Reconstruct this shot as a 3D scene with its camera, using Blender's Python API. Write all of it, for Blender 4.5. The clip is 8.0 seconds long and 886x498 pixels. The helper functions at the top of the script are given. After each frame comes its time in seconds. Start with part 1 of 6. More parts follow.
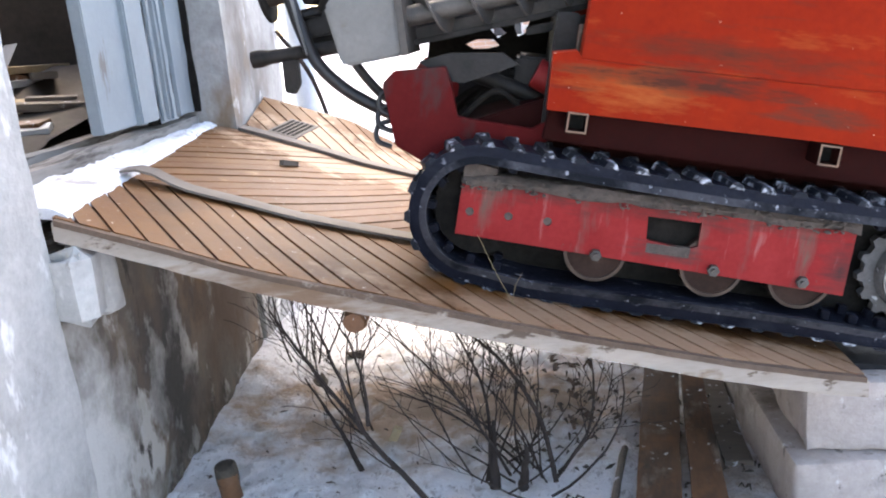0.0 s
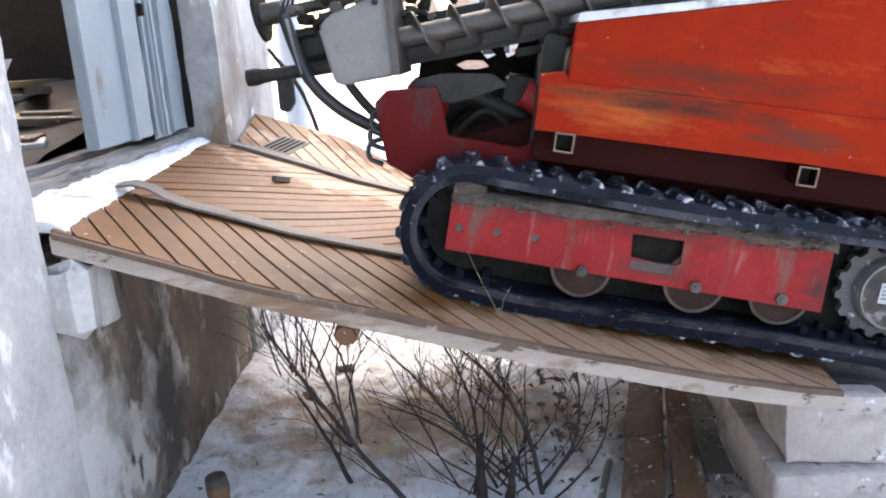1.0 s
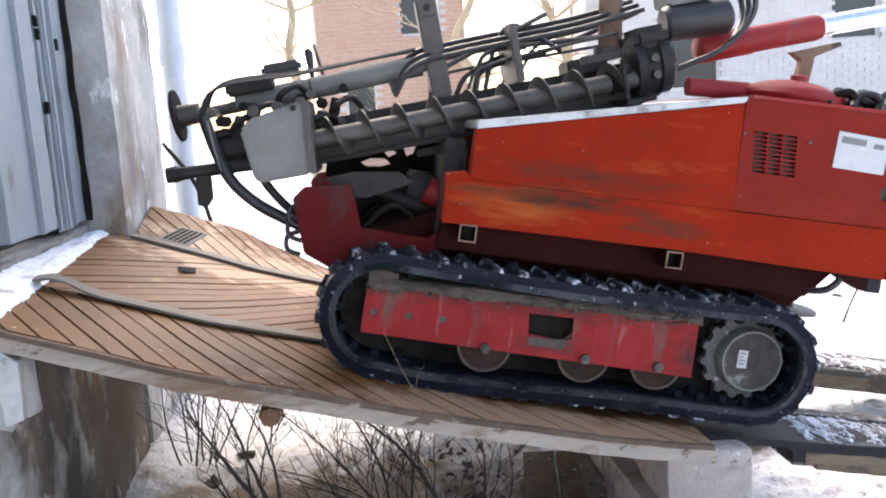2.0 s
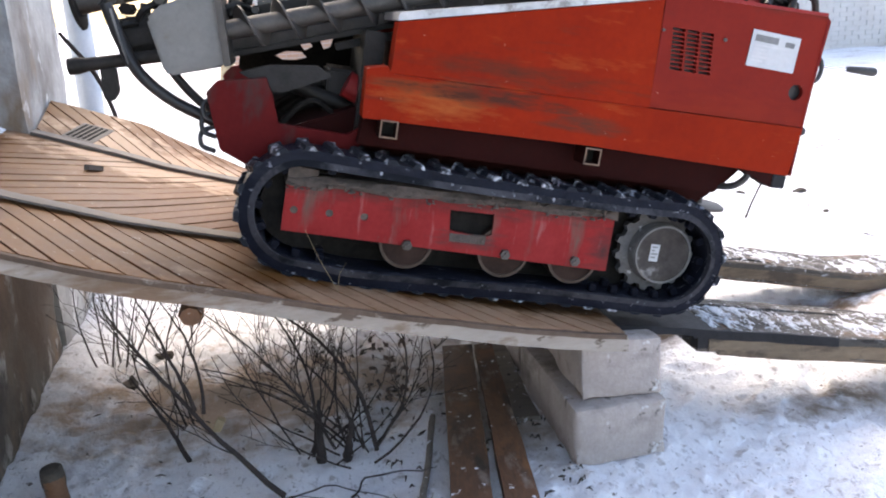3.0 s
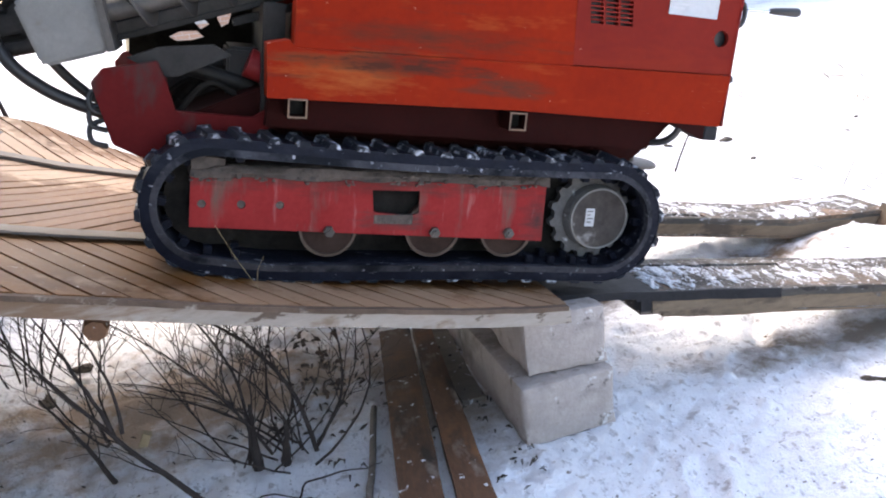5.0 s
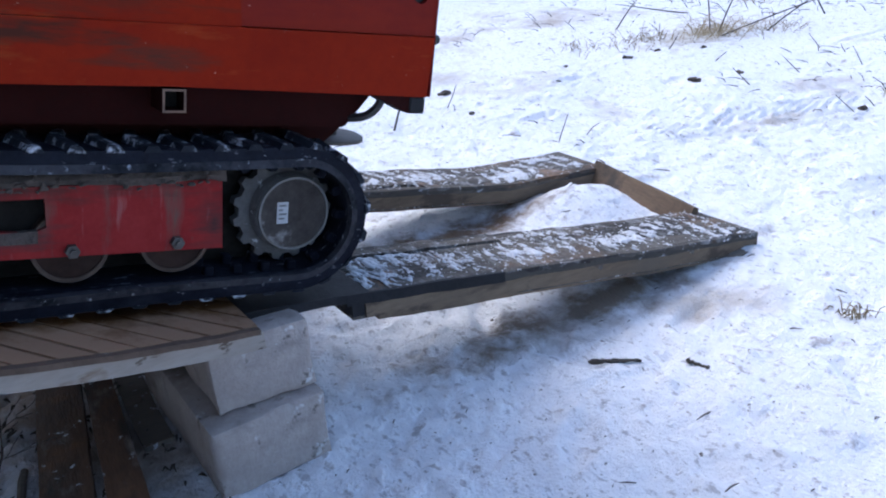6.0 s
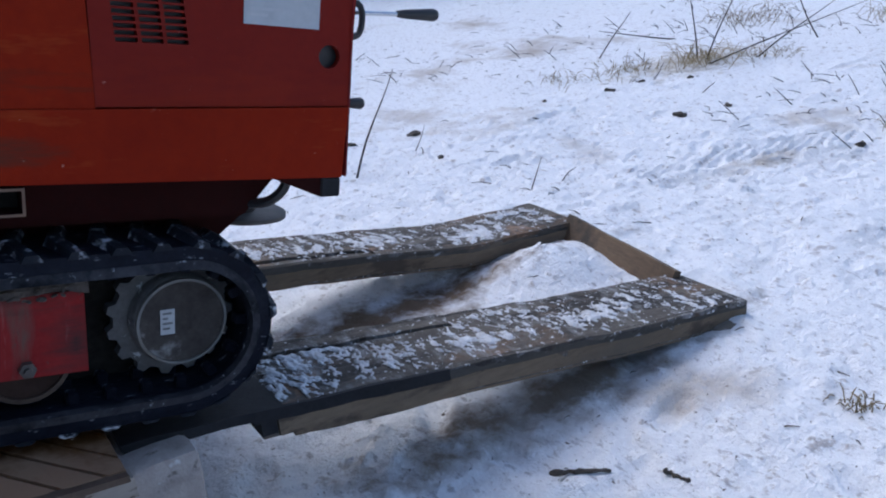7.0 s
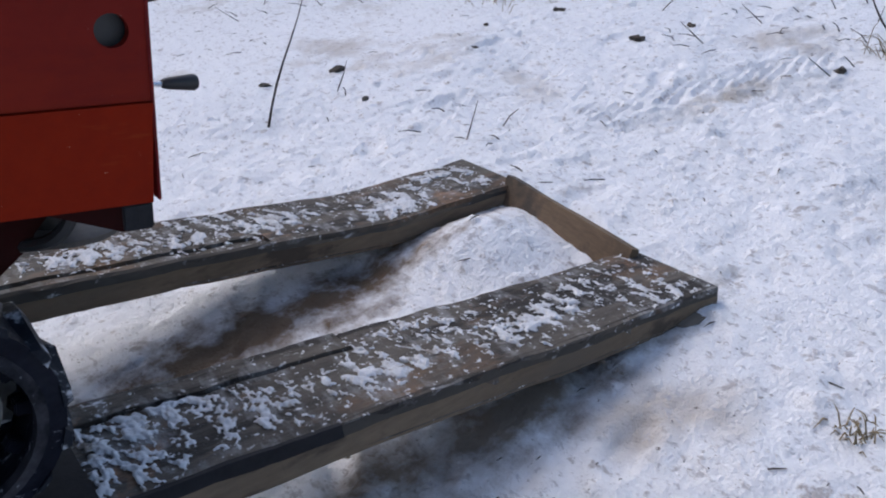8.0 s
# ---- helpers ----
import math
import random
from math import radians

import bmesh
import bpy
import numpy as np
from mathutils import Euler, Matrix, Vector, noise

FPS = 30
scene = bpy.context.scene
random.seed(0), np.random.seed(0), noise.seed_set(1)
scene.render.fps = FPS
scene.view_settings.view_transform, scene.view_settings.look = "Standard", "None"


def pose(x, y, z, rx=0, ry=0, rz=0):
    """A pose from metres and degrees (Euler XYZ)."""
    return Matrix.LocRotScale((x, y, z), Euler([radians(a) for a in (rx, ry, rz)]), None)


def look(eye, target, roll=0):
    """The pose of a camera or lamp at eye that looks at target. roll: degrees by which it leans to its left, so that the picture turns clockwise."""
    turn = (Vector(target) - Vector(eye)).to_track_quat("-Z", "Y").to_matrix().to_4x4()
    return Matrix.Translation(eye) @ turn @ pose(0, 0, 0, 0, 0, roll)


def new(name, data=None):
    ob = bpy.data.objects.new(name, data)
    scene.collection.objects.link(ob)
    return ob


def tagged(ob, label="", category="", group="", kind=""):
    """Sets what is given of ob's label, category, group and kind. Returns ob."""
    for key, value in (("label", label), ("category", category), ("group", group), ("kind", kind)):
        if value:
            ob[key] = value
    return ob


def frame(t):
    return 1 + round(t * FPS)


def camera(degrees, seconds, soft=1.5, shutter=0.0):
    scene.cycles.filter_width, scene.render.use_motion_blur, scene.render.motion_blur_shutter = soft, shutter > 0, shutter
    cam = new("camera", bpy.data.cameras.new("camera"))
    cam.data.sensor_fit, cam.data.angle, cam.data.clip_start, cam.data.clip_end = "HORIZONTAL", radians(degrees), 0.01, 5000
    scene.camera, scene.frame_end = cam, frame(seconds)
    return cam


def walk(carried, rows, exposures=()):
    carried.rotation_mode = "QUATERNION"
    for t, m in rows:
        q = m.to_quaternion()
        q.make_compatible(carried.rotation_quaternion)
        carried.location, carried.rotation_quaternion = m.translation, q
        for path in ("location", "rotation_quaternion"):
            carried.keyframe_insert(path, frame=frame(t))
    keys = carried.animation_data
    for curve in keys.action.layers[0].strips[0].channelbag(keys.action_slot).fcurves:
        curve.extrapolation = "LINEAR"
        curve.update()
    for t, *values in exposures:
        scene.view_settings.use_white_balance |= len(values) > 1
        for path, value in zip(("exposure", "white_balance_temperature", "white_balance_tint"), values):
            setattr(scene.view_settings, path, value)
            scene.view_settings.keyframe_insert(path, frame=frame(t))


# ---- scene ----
cam = camera(55.7, 8.0, soft=2.0)
# seconds, place, turn about x, y and z
PATH = [
    (0.0, 0.059, -0.456, 1.443, 74.83, 4.80, 5.24),
    (0.5, 0.046, -0.495, 1.459, 75.89, 3.41, 7.59),
    (1.0, 0.056, -0.511, 1.455, 75.90, 4.19, 4.47),
    (1.2, 0.057, -0.528, 1.463, 76.71, 4.46, 1.12),
    (2.3, -0.111, -0.772, 1.519, 81.56, 3.29, -5.67),
    (2.5, -0.109, -0.761, 1.518, 78.65, 3.05, -6.69),
    (3.0, -0.103, -0.730, 1.503, 73.91, 2.67, -10.57),
    (3.5, -0.094, -0.695, 1.489, 71.42, 3.62, -10.84),
    (4.0, -0.096, -0.698, 1.491, 71.26, 3.93, -10.46),
    (4.2, -0.110, -0.700, 1.478, 71.53, 3.74, -10.41),
    (5.3, 0.035, -0.460, 1.474, 71.45, 5.86, -19.46),
    (5.5, 0.107, -0.369, 1.468, 70.71, 4.84, -21.98),
    (6.0, 0.297, -0.156, 1.447, 66.39, 3.55, -34.10),
    (6.5, 0.457, 0.037, 1.463, 66.31, 3.94, -39.42),
    (7.0, 0.700, 0.092, 1.473, 67.63, 4.68, -34.46),
    (7.5, 0.919, 0.230, 1.425, 62.08, 6.26, -33.67),
    (8.0, 1.194, 0.505, 1.445, 61.23, 5.60, -37.67),
]
EXPOSURES = [(0.0, 2.56, 7200, 13), (1.2, 2.46, 7200, 13), (2.5, 2.00, 7200, 13), (4.2, 2.24, 7150, 13), (5.5, 1.68, 6900, 13), (6.0, 0.92, 5600, 11), (6.5, 0.38, 5500, 10), (7.0, 0.36, 5650, 10), (7.5, 0.38, 6000, 12), (8.0, 0.26, 6200, 12)]
walk(cam, [(t, pose(x, y, z, rx, ry, rz)) for t, x, y, z, rx, ry, rz in PATH], EXPOSURES)

# ---- light ----
SUN_ELEV, SUN_AZ = 50.0, -8.0  # degrees; azimuth from +y towards +x
world = bpy.data.worlds.new("sky")
scene.world = world
world.use_nodes = True
wn = world.node_tree.nodes
sky = wn.new("ShaderNodeTexSky")
sky.sky_type = "NISHITA"
sky.sun_disc = False
sky.sun_elevation = radians(SUN_ELEV)
sky.sun_rotation = radians(SUN_AZ)
sky.air_density, sky.dust_density, sky.ozone_density = 1.0, 2.5, 1.0
wn["Background"].inputs["Strength"].default_value = 0.15
world.node_tree.links.new(sky.outputs["Color"], wn["Background"].inputs["Color"])
sun = new("sun", bpy.data.lights.new("sun", "SUN"))
sun.data.energy, sun.data.angle, sun.data.color = 0.68, radians(24.0), (1.0, 0.95, 0.89)
sx = math.sin(radians(SUN_AZ)) * math.cos(radians(SUN_ELEV))
sy = math.cos(radians(SUN_AZ)) * math.cos(radians(SUN_ELEV))
sun.matrix_world = look((20 * sx, 20 * sy, 20 * math.sin(radians(SUN_ELEV))), (0, 0, 0))


# ---- materials ----
def surface(name, c1, c2, scale=6.0, rough=0.7, metal=0.0, bump=0.2, fine=80.0, stains=(), stretch=(1, 1, 1), vary=0.0, depth=0.01, gloss=0.5, patches=(), own=False):
    """A worn surface: two base colours mixed by a coarse and a fine noise; stains: (colour, noise scale, threshold, softness, stretch)."""
    m = bpy.data.materials.new(name)
    m.use_nodes = True
    nodes, links = m.node_tree.nodes, m.node_tree.links
    bsdf = nodes["Principled BSDF"]
    tc = nodes.new("ShaderNodeTexCoord")

    def noise_at(sc, st, detail=5.0):
        mp = nodes.new("ShaderNodeMapping")
        mp.inputs["Scale"].default_value = st
        if own:  # every piece its own pattern
            shift = nodes.new("ShaderNodeVectorMath")
            shift.operation = "ADD"
            far = nodes.new("ShaderNodeMath")
            far.operation, far.inputs[1].default_value = "MULTIPLY", 37.0
            links.new(nodes.new("ShaderNodeObjectInfo").outputs["Random"], far.inputs[0])
            links.new(tc.outputs["Object"], shift.inputs[0])
            links.new(far.outputs[0], shift.inputs[1])
            links.new(shift.outputs[0], mp.inputs["Vector"])
        else:
            links.new(tc.outputs["Object"], mp.inputs["Vector"])
        n = nodes.new("ShaderNodeTexNoise")
        n.inputs["Scale"].default_value, n.inputs["Detail"].default_value, n.inputs["Roughness"].default_value = sc, detail, 0.65
        links.new(mp.outputs["Vector"], n.inputs["Vector"])
        return n.outputs["Fac"]

    def mixed(fac, a, b):
        x = nodes.new("ShaderNodeMix")
        x.data_type = "RGBA"
        links.new(fac, x.inputs["Factor"])
        for socket, v in ((x.inputs["A"], a), (x.inputs["B"], b)):
            if isinstance(v, tuple):
                socket.default_value = v
            else:
                links.new(v, socket)
        return x.outputs["Result"]

    def ranged(fac, lo, hi):
        r = nodes.new("ShaderNodeMapRange")
        r.inputs["From Min"].default_value, r.inputs["From Max"].default_value = lo, hi
        r.clamp = True
        links.new(fac, r.inputs["Value"])
        return r.outputs["Result"]

    coarse, grain = noise_at(scale, stretch), noise_at(fine, stretch, 3.0)
    half = nodes.new("ShaderNodeMath")
    half.operation = "MULTIPLY_ADD"
    half.inputs[1].default_value, half.inputs[2].default_value = 0.45, -0.12
    links.new(grain, half.inputs[0])
    total = nodes.new("ShaderNodeMath")
    links.new(coarse, total.inputs[0])
    links.new(half.outputs[0], total.inputs[1])
    colour = mixed(ranged(total.outputs[0], 0.35, 0.85), c1, c2)
    for sc, nscale, lo, soft, st in stains:
        colour = mixed(ranged(noise_at(nscale, st), lo - 0.055, lo - 0.055 + soft), colour, sc)
    for sc, cx, cy, rx, ry, amount, *plane in patches:
        mp = nodes.new("ShaderNodeMapping")
        upright = bool(plane)  # x and z in place of x and y
        mp.inputs["Location"].default_value = (-cx / rx, 0 if upright else -cy / ry, -cy / ry if upright else 0)
        mp.inputs["Scale"].default_value = (1 / rx, 0 if upright else 1 / ry, 1 / ry if upright else 0)
        if plane == ["yz"]:
            mp.inputs["Location"].default_value = (0, -cx / rx, -cy / ry)
            mp.inputs["Scale"].default_value = (0, 1 / rx, 1 / ry)
        links.new(tc.outputs["Object"], mp.inputs["Vector"])
        ln = nodes.new("ShaderNodeVectorMath")
        ln.operation = "LENGTH"
        links.new(mp.outputs["Vector"], ln.inputs[0])
        add = nodes.new("ShaderNodeMath")
        add.operation = "MULTIPLY_ADD"
        add.inputs[1].default_value = 2.6
        links.new(noise_at(7.0, (0.6, 0.6, 0.5) if plane == ["yz"] else (1.2, 1, 6) if upright else (1, 1, 1)), add.inputs[0])
        links.new(ln.outputs["Value"], add.inputs[2])
        colour = mixed(ranged(add.outputs[0], 2.3, 2.3 - amount), colour, sc)
    if vary:
        info, hsv = nodes.new("ShaderNodeObjectInfo"), nodes.new("ShaderNodeHueSaturation")
        r = nodes.new("ShaderNodeMapRange")
        r.inputs["To Min"].default_value, r.inputs["To Max"].default_value = 1 - vary, 1 + vary
        links.new(info.outputs["Random"], r.inputs["Value"])
        links.new(r.outputs["Result"], hsv.inputs["Value"])
        links.new(colour, hsv.inputs["Color"])
        colour = hsv.outputs["Color"]
    links.new(colour, bsdf.inputs["Base Color"])
    rr = nodes.new("ShaderNodeMapRange")
    rr.inputs["To Min"].default_value, rr.inputs["To Max"].default_value = max(rough - 0.12, 0.05), min(rough + 0.12, 1.0)
    links.new(grain, rr.inputs["Value"])
    links.new(rr.outputs["Result"], bsdf.inputs["Roughness"])
    bsdf.inputs["Metallic"].default_value, bsdf.inputs["Specular IOR Level"].default_value = metal, gloss
    if bump:
        b = nodes.new("ShaderNodeBump")
        b.inputs["Strength"].default_value, b.inputs["Distance"].default_value = bump, depth
        links.new(total.outputs[0], b.inputs["Height"])
        links.new(b.outputs["Normal"], bsdf.inputs["Normal"])
    return m


ONE = (1, 1, 1)
SNOW = surface("snow", (0.80, 0.81, 0.84, 1), (0.93, 0.935, 0.95, 1), 30.0, 0.75, 0, 0.8, 90.0,
               # the streaks at scales 40 and 75 paint in small shadows between snow grains
               [((0.42, 0.36, 0.30, 1), 0.9, 0.62, 0.16, ONE), ((0.13, 0.10, 0.08, 1), 26.0, 0.72, 0.04, ONE), ((0.50, 0.47, 0.46, 1), 15.0, 0.65, 0.08, ONE), ((0.55, 0.54, 0.555, 1), 40.0, 0.635, 0.07, (1, 0.5, 1)), ((0.36, 0.33, 0.31, 1), 75.0, 0.70, 0.05, (1, 0.6, 1))], depth=0.024,
               # the brown patches under the ramps are dirt with the ramps' shade painted in
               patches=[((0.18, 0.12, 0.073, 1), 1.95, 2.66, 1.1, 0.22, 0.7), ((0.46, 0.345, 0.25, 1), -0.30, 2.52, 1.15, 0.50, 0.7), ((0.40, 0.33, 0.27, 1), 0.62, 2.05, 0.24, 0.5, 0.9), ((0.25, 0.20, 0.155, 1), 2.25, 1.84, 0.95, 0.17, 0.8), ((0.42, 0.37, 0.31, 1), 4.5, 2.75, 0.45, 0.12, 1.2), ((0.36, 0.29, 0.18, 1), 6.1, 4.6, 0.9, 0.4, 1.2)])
CRUST = surface("trodden_snow", (0.46, 0.46, 0.465, 1), (0.76, 0.77, 0.80, 1), 14.0, 0.8, 0, 0.5, 60.0, [((0.25, 0.22, 0.19, 1), 20.0, 0.60, 0.12, ONE)])
SNOW_CLEAN = surface("old_snow", (0.68, 0.71, 0.76, 1), (0.80, 0.82, 0.85, 1), 12.0, 0.75, 0, 0.7, 60.0, [((0.40, 0.38, 0.36, 1), 9.0, 0.64, 0.10, ONE), ((0.2, 0.17, 0.15, 1), 30.0, 0.68, 0.05, ONE)])
# damp stains; the patch at y 1.30 is deepened to paint the far end's shade
FOUNDATION = surface("stained_shaded_foundation", (0.085, 0.068, 0.053, 1), (0.18, 0.15, 0.122, 1), 2.5, 0.92, 0, 0.6, 45.0,
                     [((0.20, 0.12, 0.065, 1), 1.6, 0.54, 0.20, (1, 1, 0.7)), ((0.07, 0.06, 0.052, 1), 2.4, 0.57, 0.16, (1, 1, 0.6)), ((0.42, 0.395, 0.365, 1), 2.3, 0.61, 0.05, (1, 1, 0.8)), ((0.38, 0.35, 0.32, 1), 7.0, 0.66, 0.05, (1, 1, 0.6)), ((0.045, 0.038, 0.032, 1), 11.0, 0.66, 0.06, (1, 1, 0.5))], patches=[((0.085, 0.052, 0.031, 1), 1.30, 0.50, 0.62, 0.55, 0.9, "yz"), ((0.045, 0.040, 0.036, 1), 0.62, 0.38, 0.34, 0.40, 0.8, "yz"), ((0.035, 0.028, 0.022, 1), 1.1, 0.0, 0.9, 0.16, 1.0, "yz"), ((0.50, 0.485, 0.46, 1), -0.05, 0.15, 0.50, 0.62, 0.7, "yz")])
PLASTER = surface("old_plaster", (0.30, 0.29, 0.275, 1), (0.54, 0.53, 0.505, 1), 4.0, 0.92, 0, 0.8, 40.0,
                  [((0.20, 0.18, 0.16, 1), 1.7, 0.57, 0.16, (1, 1, 0.6)), ((0.22, 0.20, 0.18, 1), 15.0, 0.72, 0.08, (1, 1, 0.4)), ((0.26, 0.19, 0.13, 1), 2.2, 0.60, 0.15, (1, 1, 0.5)), ((0.72, 0.71, 0.69, 1), 5.0, 0.63, 0.06, (1, 1, 0.5))])
CONCRETE = surface("concrete_block", (0.32, 0.27, 0.24, 1), (0.48, 0.42, 0.385, 1), 6.0, 0.93, 0, 0.7, 70.0, [((0.21, 0.18, 0.155, 1), 4.5, 0.58, 0.14, ONE), ((0.17, 0.145, 0.125, 1), 16.0, 0.67, 0.06, ONE), ((0.62, 0.61, 0.60, 1), 14.0, 0.68, 0.06, ONE)])
RAMP_WOOD = surface("varnished_plank", (0.106, 0.040, 0.0095, 1), (0.168, 0.071, 0.0185, 1), 4.0, 0.55, 0, 0.15, 70.0,
                    [((0.085, 0.036, 0.014, 1), 2.2, 0.58, 0.16, ONE), ((0.26, 0.15, 0.065, 1), 9.0, 0.69, 0.12, ONE), ((0.55, 0.47, 0.40, 1), 45.0, 0.73, 0.03, ONE)], stretch=(1, 1, 1), vary=0.12, gloss=0.22,
                    # the pale patch at y 1.66: weathered wood, also lightened against the rig's shadow
                    patches=[((0.115, 0.044, 0.013, 1), -0.35, 2.36, 0.95, 0.30, 0.7), ((0.33, 0.205, 0.125, 1), 0.42, 1.66, 0.85, 0.21, 0.6), ((0.36, 0.235, 0.15, 1), -0.55, 3.16, 1.1, 0.36, 0.45)])
DARK_WOOD = surface("dark_board", (0.030, 0.018, 0.011, 1), (0.065, 0.038, 0.022, 1), 6.0, 0.8, 0, 0.3, 90.0)
EDGE_PAINT = surface("peeling_edge_paint", (0.26, 0.217, 0.18, 1), (0.40, 0.348, 0.298, 1), 7.0, 0.85, 0, 0.5, 90.0,
                     [((0.21, 0.15, 0.105, 1), 7.0, 0.60, 0.08, (0.5, 1, 1.0)), ((0.11, 0.078, 0.056, 1), 18.0, 0.66, 0.05, (0.4, 1, 1))], stretch=(0.25, 1, 1),
                     patches=[((0.19, 0.12, 0.075, 1), -0.55, 0.80, 0.42, 0.20, 0.9, "xz")])
RIM_WOOD = surface("worn_brown_rim", (0.060, 0.036, 0.022, 1), (0.15, 0.10, 0.07, 1), 9.0, 0.85, 0, 0.4, 80.0, [((0.34, 0.29, 0.24, 1), 7.0, 0.62, 0.08, ONE)])
GREY_STRIP = surface("weathered_strip", (0.115, 0.098, 0.083, 1), (0.19, 0.165, 0.142, 1), 8.0, 0.8, 0, 0.3, 100.0, stretch=(0.3, 1, 1))
SILL_WOOD = surface("grey_sill", (0.17, 0.155, 0.14, 1), (0.31, 0.29, 0.265, 1), 6.0, 0.85, 0, 0.5, 80.0, [((0.06, 0.05, 0.042, 1), 9.0, 0.58, 0.08, (1, 0.12, 1))], stretch=(1, 0.12, 1))
DUSTED_WOOD = surface("snow_dusted_timber", (0.030, 0.025, 0.020, 1), (0.140, 0.120, 0.098, 1), 11.0, 0.85, 0, 0.9, 120.0,
                      [((0.022, 0.018, 0.015, 1), 9.0, 0.555, 0.08, (0.10, 1, 1)), ((0.17, 0.105, 0.062, 1), 5.0, 0.61, 0.14, (0.4, 1, 1)), ((0.27, 0.265, 0.265, 1), 14.0, 0.58, 0.20, (1.3, 0.7, 1)), ((0.72, 0.73, 0.76, 1), 55.0, 0.665, 0.05, (0.8, 1, 1)), ((0.30, 0.17, 0.10, 1), 4.0, 0.66, 0.12, ONE)], stretch=(0.2, 1, 1))
OLD_WOOD = surface("weathered_timber", (0.12, 0.10, 0.08, 1), (0.24, 0.20, 0.16, 1), 7.0, 0.85, 0, 0.5, 90.0,
                   [((0.08, 0.06, 0.05, 1), 8.0, 0.62, 0.1, (0.15, 1, 1)), ((0.8, 0.82, 0.86, 1), 30.0, 0.68, 0.05, ONE)], stretch=(0.15, 1, 1))
BROWN_BOARD = surface("brown_board", (0.11, 0.048, 0.021, 1), (0.22, 0.105, 0.048, 1), 5.0, 0.6, 0, 0.3, 80.0,
                      [((0.045, 0.028, 0.018, 1), 4.0, 0.60, 0.14, (1, 0.5, 1)), ((0.20, 0.16, 0.13, 1), 6.0, 0.62, 0.14, ONE), ((0.82, 0.84, 0.88, 1), 18.0, 0.70, 0.04, ONE)], stretch=(1, 0.3, 1), vary=0.2)
DOOR_PAINT = surface("blue_grey_door_paint", (0.21, 0.25, 0.275, 1), (0.29, 0.33, 0.35, 1), 2.5, 0.6, 0, 0.15, 60.0,
                     [((0.16, 0.15, 0.14, 1), 9.0, 0.68, 0.05, (1, 1, 0.25))])
PIPE_PAINT = surface("pale_blue_pipe", (0.42, 0.48, 0.55, 1), (0.58, 0.63, 0.68, 1), 4.0, 0.5, 0.1, 0.1, 60.0)
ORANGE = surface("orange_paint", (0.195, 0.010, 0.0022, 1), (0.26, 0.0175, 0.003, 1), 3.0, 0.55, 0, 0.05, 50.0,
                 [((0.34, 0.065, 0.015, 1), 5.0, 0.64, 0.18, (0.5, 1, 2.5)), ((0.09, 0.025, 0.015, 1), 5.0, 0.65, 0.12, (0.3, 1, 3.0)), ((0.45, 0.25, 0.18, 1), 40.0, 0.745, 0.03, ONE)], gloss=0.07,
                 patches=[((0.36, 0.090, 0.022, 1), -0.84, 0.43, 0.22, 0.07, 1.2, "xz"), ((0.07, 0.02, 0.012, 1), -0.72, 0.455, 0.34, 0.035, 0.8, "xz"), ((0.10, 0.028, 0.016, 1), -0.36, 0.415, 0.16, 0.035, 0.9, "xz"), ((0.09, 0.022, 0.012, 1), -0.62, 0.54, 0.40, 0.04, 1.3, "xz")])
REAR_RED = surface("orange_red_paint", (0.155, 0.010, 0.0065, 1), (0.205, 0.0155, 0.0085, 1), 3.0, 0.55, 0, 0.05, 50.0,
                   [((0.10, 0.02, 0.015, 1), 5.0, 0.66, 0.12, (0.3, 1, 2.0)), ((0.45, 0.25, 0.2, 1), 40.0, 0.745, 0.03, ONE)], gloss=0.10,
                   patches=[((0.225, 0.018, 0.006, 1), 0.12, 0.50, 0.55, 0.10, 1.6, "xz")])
RED = surface("faded_red_paint", (0.20, 0.013, 0.014, 1), (0.28, 0.022, 0.020, 1), 4.0, 0.5, 0, 0.08, 60.0,
              [((0.16, 0.07, 0.06, 1), 6.0, 0.62, 0.12, (1, 1, 0.3)), ((0.4, 0.22, 0.2, 1), 50.0, 0.75, 0.03, ONE)], gloss=0.25)
PLATE_RED = surface("muddy_red_plate", (0.215, 0.015, 0.0155, 1), (0.29, 0.030, 0.029, 1), 6.0, 0.6, 0, 0.12, 70.0,
                    [((0.14, 0.08, 0.065, 1), 5.0, 0.60, 0.14, (1.6, 1, 0.35)), ((0.33, 0.14, 0.13, 1), 22.0, 0.64, 0.16, (1, 1, 0.15)), ((0.12, 0.06, 0.05, 1), 30.0, 0.70, 0.06, (1, 1, 0.5))], gloss=0.08,
                    patches=[((0.045, 0.034, 0.028, 1), -0.72, 0.125, 0.85, 0.062, 1.3, "xz"), ((0.06, 0.045, 0.04, 1), -0.66, -0.01, 0.12, 0.035, 0.9, "xz"), ((0.07, 0.03, 0.028, 1), -0.2, 0.0, 0.06, 0.12, 1.2, "xz")])
# red taken almost to black: the underbody's shade is in the colour
SHADED_RED = surface("shaded_red_underbody", (0.017, 0.003, 0.0024, 1), (0.030, 0.005, 0.004, 1), 4.0, 0.8, 0, 0.1, 60.0, gloss=0.1)
RUBBER = surface("track_rubber", (0.0045, 0.0052, 0.0095, 1), (0.0135, 0.0155, 0.025, 1), 10.0, 0.42, 0, 0.3, 90.0,
                 [((0.022, 0.024, 0.032, 1), 9.0, 0.60, 0.2, (0.5, 1, 1)), ((0.27, 0.28, 0.31, 1), 48.0, 0.68, 0.07, (0.35, 1, 0.8))], gloss=0.07)
